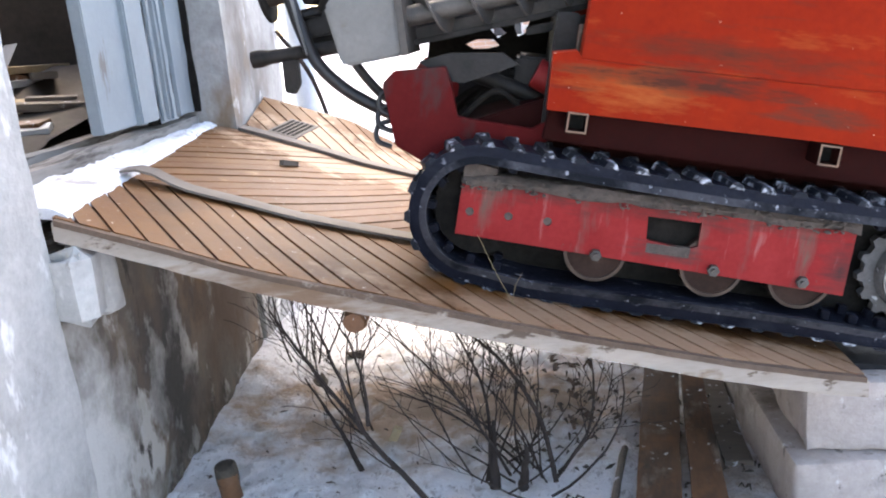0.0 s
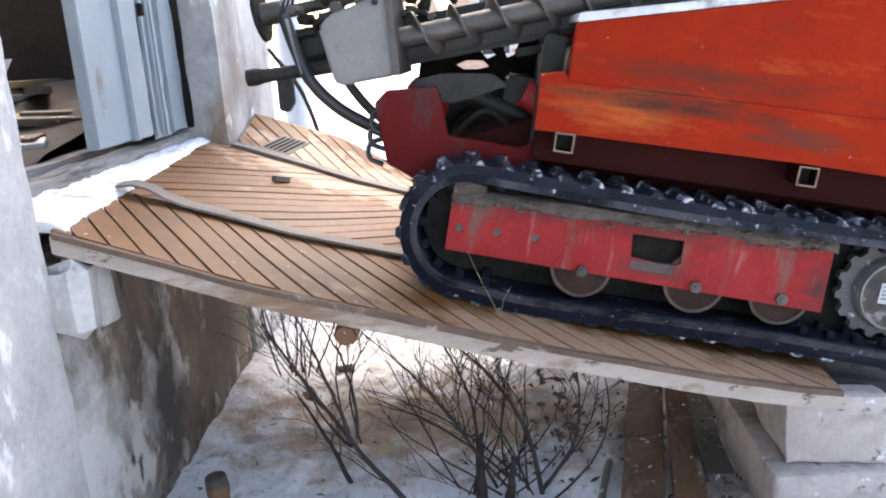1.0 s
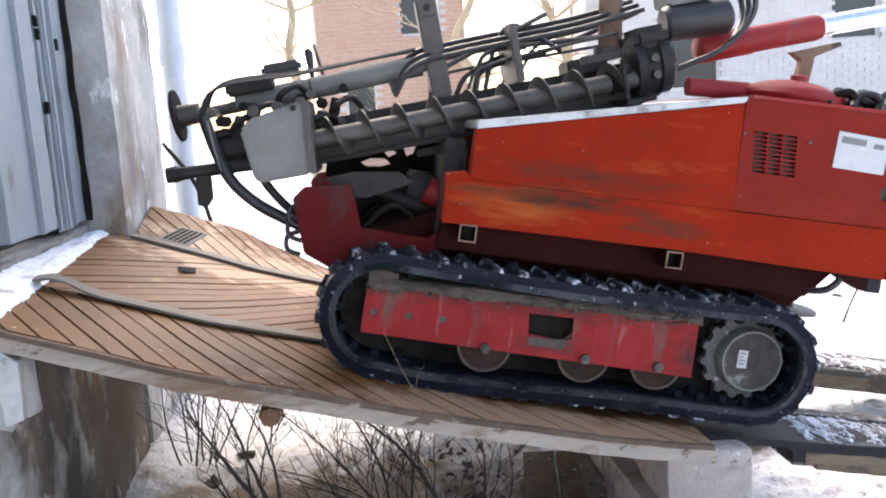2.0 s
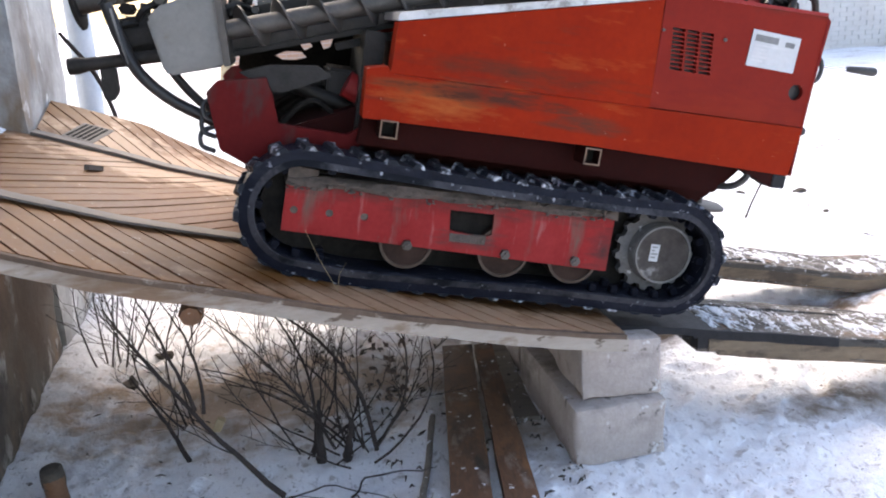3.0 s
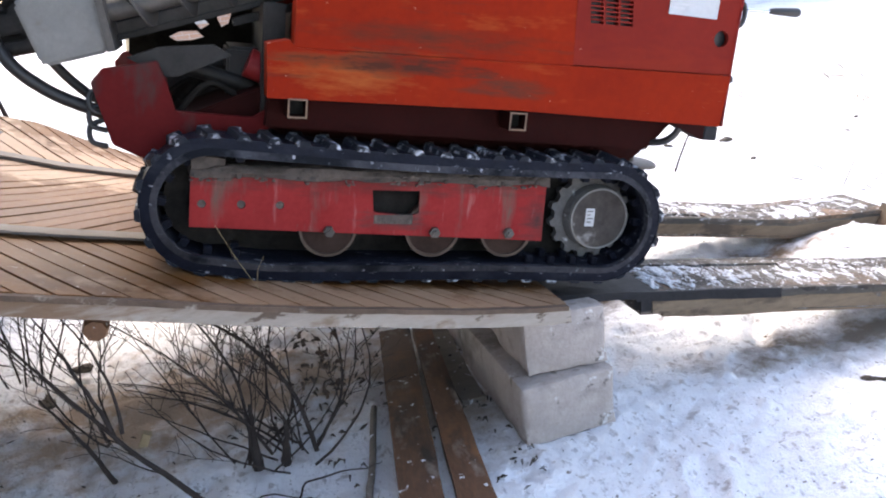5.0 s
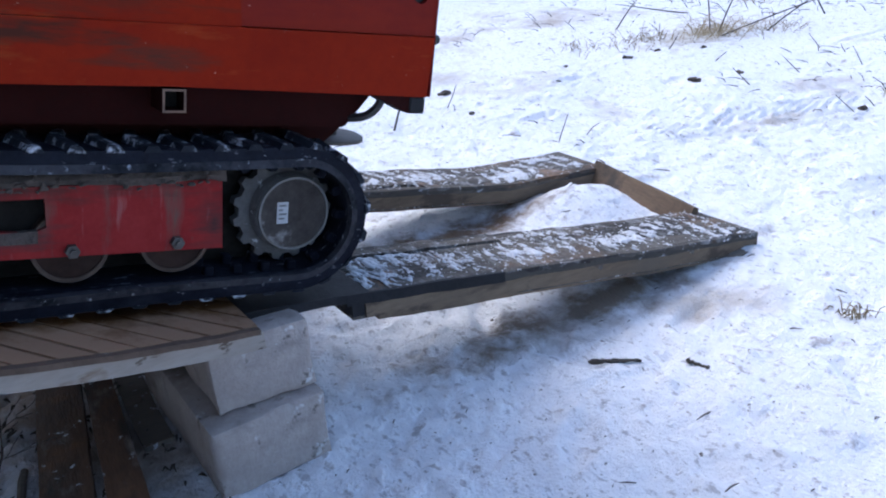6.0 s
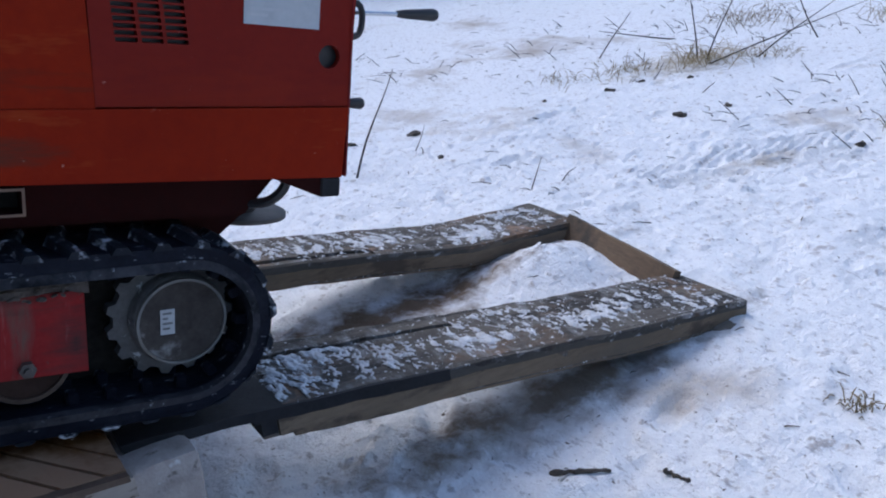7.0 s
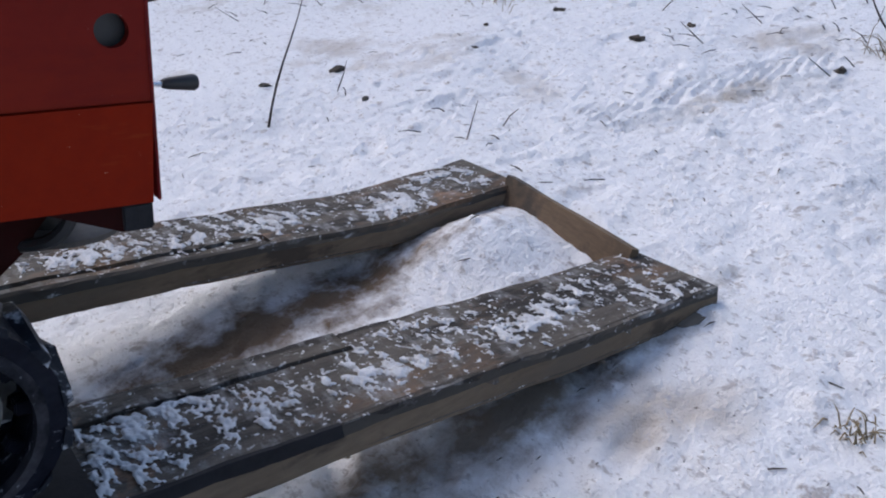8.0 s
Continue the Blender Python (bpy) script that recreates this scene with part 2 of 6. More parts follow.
LUG_RUBBER = surface("snowy_rubber", (0.008, 0.010, 0.015, 1), (0.025, 0.028, 0.036, 1), 12.0, 0.55, 0, 0.3, 90.0,
                     [((0.50, 0.52, 0.56, 1), 24.0, 0.60, 0.12, ONE)], gloss=0.12, own=True)
STEEL = surface("dirty_steel", (0.050, 0.044, 0.039, 1), (0.115, 0.102, 0.090, 1), 8.0, 0.55, 0.35, 0.25, 80.0, [((0.10, 0.08, 0.065, 1), 6.0, 0.6, 0.15, ONE)])
GREY_PAINT = surface("grey_mud_paint", (0.14, 0.135, 0.125, 1), (0.22, 0.215, 0.20, 1), 6.0, 0.75, 0, 0.2, 70.0, [((0.15, 0.13, 0.11, 1), 8.0, 0.62, 0.12, ONE)])
DARK_STEEL = surface("dark_oily_steel", (0.014, 0.013, 0.012, 1), (0.040, 0.036, 0.033, 1), 8.0, 0.55, 0.2, 0.25, 80.0, gloss=0.25)
BLACK = surface("black_rubber_hose", (0.012, 0.012, 0.013, 1), (0.028, 0.027, 0.027, 1), 8.0, 0.45, 0, 0.1, 80.0)
BLACK_STEEL = surface("black_steel_edge", (0.010, 0.010, 0.012, 1), (0.026, 0.026, 0.029, 1), 8.0, 0.6, 0.1, 0.2, 80.0, gloss=0.2)
RUST = surface("rusty_steel", (0.15, 0.085, 0.055, 1), (0.24, 0.15, 0.10, 1), 12.0, 0.8, 0.1, 0.3, 90.0, [((0.06, 0.04, 0.03, 1), 10.0, 0.6, 0.1, ONE)])
CHROME = surface("chrome_rod", (0.62, 0.63, 0.65, 1), (0.75, 0.76, 0.78, 1), 6.0, 0.22, 0.9, 0.02, 60.0)
ALU = surface("checker_plate", (0.36, 0.365, 0.37, 1), (0.54, 0.545, 0.55, 1), 16.0, 0.45, 0.4, 0.5, 50.0, [((0.2, 0.19, 0.18, 1), 10.0, 0.63, 0.1, ONE)])
GRIME = surface("black_grime", (0.010, 0.009, 0.008, 1), (0.028, 0.025, 0.022, 1), 9.0, 0.9, 0, 0.4, 70.0, gloss=0.08)
HUB_GREY = surface("dusty_hub_paint", (0.075, 0.071, 0.068, 1), (0.18, 0.173, 0.168, 1), 9.0, 0.8, 0, 0.2, 80.0, [((0.08, 0.075, 0.07, 1), 12.0, 0.62, 0.1, ONE), ((0.6, 0.61, 0.63, 1), 30.0, 0.68, 0.06, ONE)], gloss=0.2)
MUD = surface("mud_crust", (0.040, 0.032, 0.027, 1), (0.125, 0.100, 0.084, 1), 9.0, 0.95, 0, 0.8, 60.0, depth=0.02)
# white greyed down: the shade on the maker's plate is in the colour
WHITE_LABEL = surface("white_label", (0.40, 0.41, 0.42, 1), (0.52, 0.53, 0.54, 1), 8.0, 0.5, 0, 0.02, 60.0)
HUB_DARK = surface("brown_hub_dirt", (0.036, 0.031, 0.028, 1), (0.085, 0.074, 0.067, 1), 14.0, 0.85, 0, 0.25, 80.0, [((0.24, 0.23, 0.22, 1), 11.0, 0.64, 0.1, ONE)], gloss=0.15)
SIDE_WOOD = surface("sawn_timber_side", (0.085, 0.060, 0.038, 1), (0.235, 0.172, 0.112, 1), 5.0, 0.85, 0, 0.4, 90.0, [((0.07, 0.05, 0.035, 1), 7.0, 0.63, 0.08, (0.5, 1, 1)), ((0.12, 0.095, 0.07, 1), 3.0, 0.58, 0.2, (0.3, 1, 1))], stretch=(0.2, 1, 1))
CROSS_WOOD = surface("damp_brown_board", (0.090, 0.058, 0.034, 1), (0.215, 0.145, 0.088, 1), 5.0, 0.85, 0, 0.4, 90.0, [((0.055, 0.042, 0.032, 1), 4.0, 0.55, 0.15, (0.4, 1, 1))], stretch=(1, 0.2, 1))
EDGE_WOOD = surface("dark_worn_timber_edge", (0.030, 0.026, 0.022, 1), (0.085, 0.072, 0.058, 1), 6.0, 0.85, 0, 0.5, 90.0,
                    [((0.15, 0.115, 0.08, 1), 5.0, 0.60, 0.12, (0.25, 1, 1)), ((0.34, 0.34, 0.345, 1), 30.0, 0.69, 0.06, (0.5, 1, 1))], stretch=(0.2, 1, 1))
PLANK_BROWN = surface("dark_stained_plank", (0.058, 0.026, 0.013, 1), (0.165, 0.080, 0.040, 1), 5.0, 0.6, 0, 0.5, 80.0,
                      [((0.030, 0.019, 0.013, 1), 4.0, 0.55, 0.12, (1, 0.4, 1)), ((0.21, 0.16, 0.125, 1), 7.0, 0.60, 0.10, (1, 0.5, 1)), ((0.20, 0.085, 0.032, 1), 3.0, 0.60, 0.12, ONE), ((0.82, 0.84, 0.88, 1), 18.0, 0.69, 0.04, ONE)], stretch=(1, 0.3, 1), vary=0.3)
BELT_SCUFF = surface("scuffed_rubber_lip", (0.019, 0.019, 0.024, 1), (0.066, 0.066, 0.074, 1), 9.0, 0.65, 0, 0.3, 80.0,
                     [((0.008, 0.009, 0.012, 1), 6.0, 0.56, 0.12, ONE), ((0.34, 0.35, 0.38, 1), 40.0, 0.68, 0.07, ONE)], gloss=0.07)
DEAD_LEAF = surface("dead_leaf", (0.030, 0.018, 0.012, 1), (0.075, 0.045, 0.028, 1), 20.0, 0.85, 0, 0.2, 90.0, vary=0.3)
PRINT = surface("grey_print", (0.12, 0.12, 0.12, 1), (0.2, 0.2, 0.2, 1), 20.0, 0.6, 0, 0, 60.0)
BARK = surface("dark_bark", (0.013, 0.009, 0.0075, 1), (0.040, 0.027, 0.022, 1), 20.0, 0.85, 0, 0.3, 120.0)
PALE_BARK = surface("pale_bark", (0.36, 0.27, 0.16, 1), (0.50, 0.40, 0.26, 1), 10.0, 0.85, 0, 0.2, 100.0)
STRAW = surface("dry_grass", (0.20, 0.15, 0.08, 1), (0.36, 0.28, 0.16, 1), 20.0, 0.9, 0, 0, 90.0, vary=0.2)
LITTER = surface("dark_litter", (0.03, 0.026, 0.022, 1), (0.10, 0.08, 0.06, 1), 30.0, 0.9, 0, 0.2, 90.0)
BRICK = surface("red_brick", (0.50, 0.29, 0.20, 1), (0.62, 0.40, 0.29, 1), 3.0, 0.9, 0, 0.3, 40.0, vary=0.15)
WHITE_BRICK = surface("whitewashed_brick", (0.56, 0.52, 0.49, 1), (0.70, 0.665, 0.63, 1), 2.0, 0.9, 0, 0.3, 30.0, vary=0.12)
MORTAR = surface("mortar", (0.50, 0.465, 0.43, 1), (0.60, 0.565, 0.53, 1), 6.0, 0.95, 0, 0.2, 60.0)
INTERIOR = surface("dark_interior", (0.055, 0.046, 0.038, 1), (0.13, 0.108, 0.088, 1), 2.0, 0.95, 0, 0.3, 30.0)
GLASS_DARK = surface("dark_pane", (0.02, 0.025, 0.03, 1), (0.04, 0.045, 0.05, 1), 2.0, 0.1, 0, 0, 30.0)


# ---- mesh helpers ----
def mesh_object(name, bm, material, smooth=False):
    bmesh.ops.recalc_face_normals(bm, faces=bm.faces[:])
    me = bpy.data.meshes.new(name)
    bm.to_mesh(me)
    bm.free()
    me.materials.append(material)
    if smooth:
        for p in me.polygons:
            p.use_smooth = True
        me.set_sharp_from_angle(angle=radians(40))
    return new(name, me)


def part(name, bm, material, parent, label="", smooth=False):
    ob = mesh_object(name, bm, material, smooth)
    ob.parent = parent
    if label:
        tagged(ob, label)
    return ob


def thing(name, m, label, category, group="", kind=""):
    ob = new(name)
    ob.matrix_world = m
    return tagged(ob, label, category, group, kind)


def box(x0, x1, y0, y1, z0, z1, bevel=0.0, bm=None):
    bm = bm or bmesh.new()
    vs = [bm.verts.new((x, y, z)) for x in (x0, x1) for y in (y0, y1) for z in (z0, z1)]
    fs = [bm.faces.new([vs[i] for i in f]) for f in ((0, 1, 3, 2), (4, 6, 7, 5), (0, 4, 5, 1), (2, 3, 7, 6), (0, 2, 6, 4), (1, 5, 7, 3))]
    if bevel:
        es = list({e for f in fs for e in f.edges})
        bmesh.ops.bevel(bm, geom=es, offset=bevel, segments=2, affect="EDGES")
    return bm


def prism(points, y0, y1, holes=(), bevel=0.0):
    """A plate: an outline in x, z with holes, from y0 to y1."""
    bm = bmesh.new()
    edges = []
    for loop in (points, *holes):
        vs = [bm.verts.new((x, y0, z)) for x, z in loop]
        edges += [bm.edges.new((vs[i], vs[(i + 1) % len(vs)])) for i in range(len(vs))]
    if holes:
        faces = [g for g in bmesh.ops.triangle_fill(bm, edges=edges, use_beauty=True)["geom"] if isinstance(g, bmesh.types.BMFace)]
    else:
        faces = [bm.faces.new(bm.verts[:])]
    ext = bmesh.ops.extrude_face_region(bm, geom=faces)
    bmesh.ops.translate(bm, verts=[g for g in ext["geom"] if isinstance(g, bmesh.types.BMVert)], vec=(0, y1 - y0, 0))
    if bevel and not holes:
        bmesh.ops.bevel(bm, geom=bm.edges[:], offset=bevel, segments=2, affect="EDGES")
    return bm


def ring(cx, cz, r, n=20):
    return [(cx + r * math.cos(2 * math.pi * i / n), cz + r * math.sin(2 * math.pi * i / n)) for i in range(n)]


def sweep(points, radii, segs=10, bm=None, cap=True):
    """A round tube along points; radii: one number or one per point."""
    bm = bm or bmesh.new()
    pts = [Vector(p) for p in points]
    radii = radii if isinstance(radii, (list, tuple)) else [radii] * len(pts)
    side, rings = None, []
    for i, p in enumerate(pts):
        d = (pts[min(i + 1, len(pts) - 1)] - pts[max(i - 1, 0)]).normalized()
        if side is None:
            side = d.orthogonal().normalized()
        side = (side - d * side.dot(d)).normalized()
        up = d.cross(side)
        rings.append([bm.verts.new(p + radii[i] * (math.cos(a) * side + math.sin(a) * up)) for a in (2 * math.pi * k / segs for k in range(segs))])
    for a, b in zip(rings, rings[1:]):
        for k in range(segs):
            bm.faces.new((a[k], a[(k + 1) % segs], b[(k + 1) % segs], b[k]))
    if cap:
        bm.faces.new(rings[0])
        bm.faces.new(list(reversed(rings[-1])))
    return bm


def smooth_path(points, steps=6):
    """A rounded way through points (Catmull-Rom)."""
    p = [Vector(q) for q in points]
    p = [2 * p[0] - p[1], *p, 2 * p[-1] - p[-2]]
    out = []
    for i in range(1, len(p) - 2):
        for k in range(steps):
            t = k / steps
            a, b, c, d = p[i - 1], p[i], p[i + 1], p[i + 2]
            out.append(0.5 * (2 * b + (c - a) * t + (2 * a - 5 * b + 4 * c - d) * t * t + (3 * b - a - 3 * c + d) * t ** 3))
    out.append(p[-2])
    return out


def cut_away(poly, a, b, c):
    """The part of a plan polygon where a*x + b*y <= c."""
    out = []
    for i in range(len(poly)):
        p, q = poly[i], poly[(i + 1) % len(poly)]
        dp, dq = a * p[0] + b * p[1] - c, a * q[0] + b * q[1] - c
        if dp <= 0:
            out.append(p)
        if (dp < 0 < dq) or (dq < 0 < dp):
            t = dp / (dp - dq)
            out.append((p[0] + t * (q[0] - p[0]), p[1] + t * (q[1] - p[1])))
    return out


def slab(poly, top, thick, step=0.1):
    """A bent board over a plan polygon: its upper face follows top(x, y)."""
    bm = bmesh.new()
    x0, x1 = min(p[0] for p in poly), max(p[0] for p in poly)
    n = max(1, math.ceil((x1 - x0) / step))
    for k in range(n):
        piece = cut_away(cut_away(poly, -1, 0, -(x0 + (x1 - x0) * k / n)), 1, 0, x0 + (x1 - x0) * (k + 1) / n)
        if len(piece) > 2:
            bm.faces.new([bm.verts.new((x, y, top(x, y))) for x, y in piece])
    bmesh.ops.remove_doubles(bm, verts=bm.verts[:], dist=0.0005)
    ext = bmesh.ops.extrude_face_region(bm, geom=bm.faces[:])
    bmesh.ops.translate(bm, verts=[g for g in ext["geom"] if isinstance(g, bmesh.types.BMVert)], vec=(0, 0, -thick))
    return bm


def ribbon(points, width, thick, tilt=None):
    """A flat strip along points, its width across them in plan."""
    bm = bmesh.new()
    pts, rows = [Vector(p) for p in points], []
    for i, p in enumerate(pts):
        d = pts[min(i + 1, len(pts) - 1)] - pts[max(i - 1, 0)]
        s = Vector((-d.y, d.x, 0)).normalized() * width / 2
        rows.append([bm.verts.new(p + o) for o in (-s, s, s - Vector((0, 0, thick)), -s - Vector((0, 0, thick)))])
    for a, b in zip(rows, rows[1:]):
        for k in range(4):
            bm.faces.new((a[k], a[(k + 1) % 4], b[(k + 1) % 4], b[k]))
    bm.faces.new(rows[0])
    bm.faces.new(list(reversed(rows[-1])))
    return bm


def lump(rx, ry, rz, seed=0, rough=0.35, sub=2):
    bm = bmesh.new()
    bmesh.ops.create_icosphere(bm, subdivisions=sub, radius=1.0)
    for v in bm.verts:
        k = 1 + rough * noise.noise(v.co * 1.7 + Vector((seed * 7.3, seed * 3.1, seed)))
        v.co = Vector((v.co.x * rx * k, v.co.y * ry * k, v.co.z * rz * k))
    return bm


def spread(x, xs, ys):
    return float(np.interp(x, xs, ys))


# ---- ground ----
def hill(x, y):
    """The lie of the land, without its small bumps."""
    far = max(0.0, min(y - 2.2, 9.0)) * 0.028 + max(0.0, min(x - 1.5, 9.0)) * 0.020
    near = 1 / (1 + math.exp((math.hypot(x - 1, y - 2) - 40) / 6))
    drift = 0.03 * math.exp(-((x + 1.20) / 0.14) ** 2) * (1 if 0 < y < 5 else 0.5)
    mound = 0.11 * math.exp(-((x - 2.72) / 0.22) ** 2 - ((y - 2.52) / 0.20) ** 2)
    return far * near + drift + mound


def rut(x, y):
    """Lugged wheel marks pressed into the snow."""
    depth = 0.0
    for ax, ay, bx, by, w, slant in ((3.70, 2.86, 5.0, 2.50, 0.13, 1.0), (3.85, 3.10, 5.3, 2.70, 0.12, -1.0), (3.8, 1.75, 6.4, 1.9, 0.15, 1.0)):
        dx, dy = bx - ax, by - ay
        ln = math.hypot(dx, dy)
        s, o = ((x - ax) * dx + (y - ay) * dy) / ln, ((y - ay) * dx - (x - ax) * dy) / ln
        if 0 < s < ln and abs(o) < w:
            worn = max(0.0, min(1.0, 0.85 + 1.4 * noise.noise(Vector((x * 3.1, y * 3.1, 21.0)))))
            depth -= 0.028 * worn * (0.5 + 0.5 * math.sin(2 * math.pi * (0.55 * s + slant * o + 0.02 * noise.noise(Vector((x * 9, y * 9, 5)))) / 0.062)) * min(1, (w - abs(o)) / 0.04)
    return depth


PRINTS = random.Random(31)
PRINTS = [(PRINTS.uniform(1.1, 4.9), PRINTS.uniform(0.9, 4.3), PRINTS.uniform(0, math.pi), PRINTS.uniform(0.012, 0.026)) for _ in range(26)] + [(2.40, 1.55, 0.3, 0.028)]


def footprints(x, y):
    """Shallow, half-blown-over footprints with a low rim."""
    z = 0.0
    for px, py, a, deep in PRINTS:
        dx, dy = x - px, y - py
        if abs(dx) < 0.22 and abs(dy) < 0.22:
            u, v = dx * math.cos(a) + dy * math.sin(a), dy * math.cos(a) - dx * math.sin(a)
            r = (u / 0.12) ** 2 + (v / 0.05) ** 2
            z += deep * (0.35 * math.exp(-(r - 1.6) ** 2) - math.exp(-r * r * 0.8))
    return z


def ground_z(x, y):
    z = hill(x, y)
    v = Vector((x, y, 0.0))
    z += 0.030 * noise.noise(v * 1.1) + 0.016 * noise.noise(v * 3.7)
    if -2 < x < 8 and -2 < y < 8:
        soft = 0.65 + 0.5 * noise.noise(v * 0.9 + Vector((3, 8, 1)))
        z += soft * (0.011 * noise.noise(v * 8.3) + 0.008 * noise.noise(v * 17.0) + 0.009 * noise.noise(v * 29.0) - 0.010 * abs(noise.noise(Vector((x * 9 + y * 7, y * 16 - x * 12, 3.0)))))
        z -= 0.030 * max(0.0, noise.noise(Vector((x * 15 + y * 8, y * 24 - x * 6, 7.0)) + 1.6 * Vector((noise.noise(v * 6), noise.noise(v * 7), 0))) - 0.25)
        step = noise.noise(v * 5.3 + Vector((9, 4, 2)))
        z -= 0.055 * max(0.0, step - 0.30)
        clod = noise.noise(v * 14.0 + Vector((1, 6, 5)))
        under = math.exp(-((x + 0.3) / 1.0) ** 4 - ((y - 2.55) / 0.65) ** 4)
        z += under * (0.030 * noise.noise(v * 5.1 + Vector((2, 7, 3))) + 0.022 * abs(noise.noise(v * 11.0)))
        z += 0.045 * max(0.0, clod - 0.36) + rut(x, y) + footprints(x, y)
    return z


def stretch(lo, hi, step, reach):
    """Even steps from lo to hi, then growing ones out to the horizon."""
    xs = list(np.arange(lo, hi, step))
    up, down, d = [xs[-1]], [xs[0]], step
    while up[-1] < reach:
        d *= 1.22
        up.append(up[-1] + d)
        down.append(down[-1] - d)
    return list(reversed(down[1:])) + xs + up[1:]


def build_ground():
    xs, ys = stretch(-1.6, 5.4, 0.017, 900), stretch(0.8, 4.6, 0.017, 900)
    verts = [(x, y, ground_z(x, y)) for y in ys for x in xs]
    w = len(xs)
    faces = [(j * w + i, j * w + i + 1, (j + 1) * w + i + 1, (j + 1) * w + i) for j in range(len(ys) - 1) for i in range(w - 1)]
    me = bpy.data.meshes.new("ground")
    me.from_pydata(verts, [], faces)
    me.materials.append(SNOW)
    for p in me.polygons:
        p.use_smooth = True
    tagged(new("ground", me), "trampled snow with dirt showing through and shade painted in", "snow", kind="structure")


build_ground()

# ---- the building beside the ramp ----
B = pose(-1.15, 1.47, 0, 0, 0, 2.4)  # outer face of the wall: x = 0; the doorway: y = 0 to GAP
GAP, THICK, TOP = 1.70, 0.40, 4.3


def rough_block(x0, x1, y0, y1, z0, z1, step, amount, seed):
    """A masonry block with uneven faces and worn edges."""
    bm = bmesh.new()
    n = [max(1, round((b - a) / step)) for a, b in ((x0, x1), (y0, y1), (z0, z1))]
    box(x0, x1, y0, y1, z0, z1, 0, bm)
    for axis in range(3):
        lo, hi = ((x0, x1), (y0, y1), (z0, z1))[axis]
        for k in range(1, n[axis]):
            normal = Vector([1.0 if i == axis else 0.0 for i in range(3)])
            bmesh.ops.bisect_plane(bm, geom=bm.verts[:] + bm.edges[:] + bm.faces[:], plane_co=normal * (lo + (hi - lo) * k / n[axis]), plane_no=normal)
    mid = Vector(((x0 + x1) / 2, (y0 + y1) / 2, (z0 + z1) / 2))
    for v in bm.verts:
        edge = sum(abs(c - lim) < 1e-4 for c, lims in zip(v.co, ((x0, x1), (y0, y1), (z0, z1))) for lim in lims)
        k = noise.noise(v.co * 6 + Vector((seed, 0, 0))) * amount + (amount * 1.2 * max(0, noise.noise(v.co * 13 + Vector((0, seed, 0)))) + amount * 0.6 if edge > 1 else 0)
        v.co += Vector([(-1 if c > m else 1) * k * (abs(c - a) < 1e-4 or abs(c - b) < 1e-4) for c, m, (a, b) in zip(v.co, mid, ((x0, x1), (y0, y1), (z0, z1)))])
    return bm


def wall_piece(name, bm, material, label, category="wall"):
    ob = mesh_object(name, bm, material, True)
    ob.matrix_world = B
    return tagged(ob, label, category, kind="structure")


wall_piece("wall_near", rough_block(-THICK, 0, -3.6, 0, -0.3, TOP, 0.07, 0.008, 1), PLASTER, "rough grey plastered outer wall with damp stains")
wall_piece("wall_far", rough_block(-THICK, 0, GAP, GAP + 0.95, -0.3, TOP, 0.07, 0.008, 2), PLASTER, "rough whitish plastered pier beside the doorway")
wall_piece("wall_foundation", rough_block(-THICK + 0.01, -0.012, 0.003, GAP - 0.003, -0.3, 0.97, 0.07, 0.012, 3), FOUNDATION, "stained foundation wall under the doorway, far end with painted shade")
wall_piece("wall_lintel", box(-THICK, 0, 0.002, GAP - 0.002, 3.35, TOP), PLASTER, "plastered wall above the doorway")
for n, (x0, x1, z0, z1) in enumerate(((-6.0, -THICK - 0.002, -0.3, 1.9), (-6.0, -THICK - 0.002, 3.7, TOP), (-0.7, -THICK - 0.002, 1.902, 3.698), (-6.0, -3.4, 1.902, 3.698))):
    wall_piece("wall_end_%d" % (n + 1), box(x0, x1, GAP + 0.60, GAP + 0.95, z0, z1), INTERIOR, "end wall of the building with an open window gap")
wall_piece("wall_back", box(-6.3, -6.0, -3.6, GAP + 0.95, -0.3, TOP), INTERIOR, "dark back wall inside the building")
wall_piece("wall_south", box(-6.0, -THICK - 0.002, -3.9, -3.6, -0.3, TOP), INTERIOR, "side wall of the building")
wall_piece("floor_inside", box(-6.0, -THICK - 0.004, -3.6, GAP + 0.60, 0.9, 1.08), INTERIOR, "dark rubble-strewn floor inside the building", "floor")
bm = box(-6.3, 0.25, -3.9, 0.5, TOP + 0.004, TOP + 0.2)  # roof with an added, unseen gap over the doorway's far half, lighting the rubble
box(-6.3, 0.25, 2.3, GAP + 1.1, TOP + 0.004, TOP + 0.2, 0, bm)
box(-6.3, -3.4, 0.5, 2.3, TOP + 0.004, TOP + 0.2, 0, bm)
box(-0.8, 0.25, 0.5, 2.3, TOP + 0.004, TOP + 0.2, 0, bm)
wall_piece("ceiling", bm, INTERIOR, "dark ceiling slab with an unseen opening added for light", "ceiling")

stub = thing("concrete_stub", B, "broken concrete stub sticking out of the wall", "concrete stub")
part("broken_chunk", rough_block(-0.10, 0.075, -0.01, 0.105, 0.77, 0.962, 0.018, 0.032, 5), PLASTER, stub, "crumbled lumpy concrete")
part("sound_block", rough_block(-0.10, 0.080, 0.107, 0.20, 0.752, 0.955, 0.03, 0.010, 6), PLASTER, stub, "smoother grey concrete", True)

sill = thing("door_sill", B, "weathered grey timber door sill with a split edge", "sill", kind="structure")
part("inner_beam", rough_block(-0.40, -0.305, 0.005, GAP - 0.005, 0.975, 1.15, 0.06, 0.006, 6), SILL_WOOD, sill)
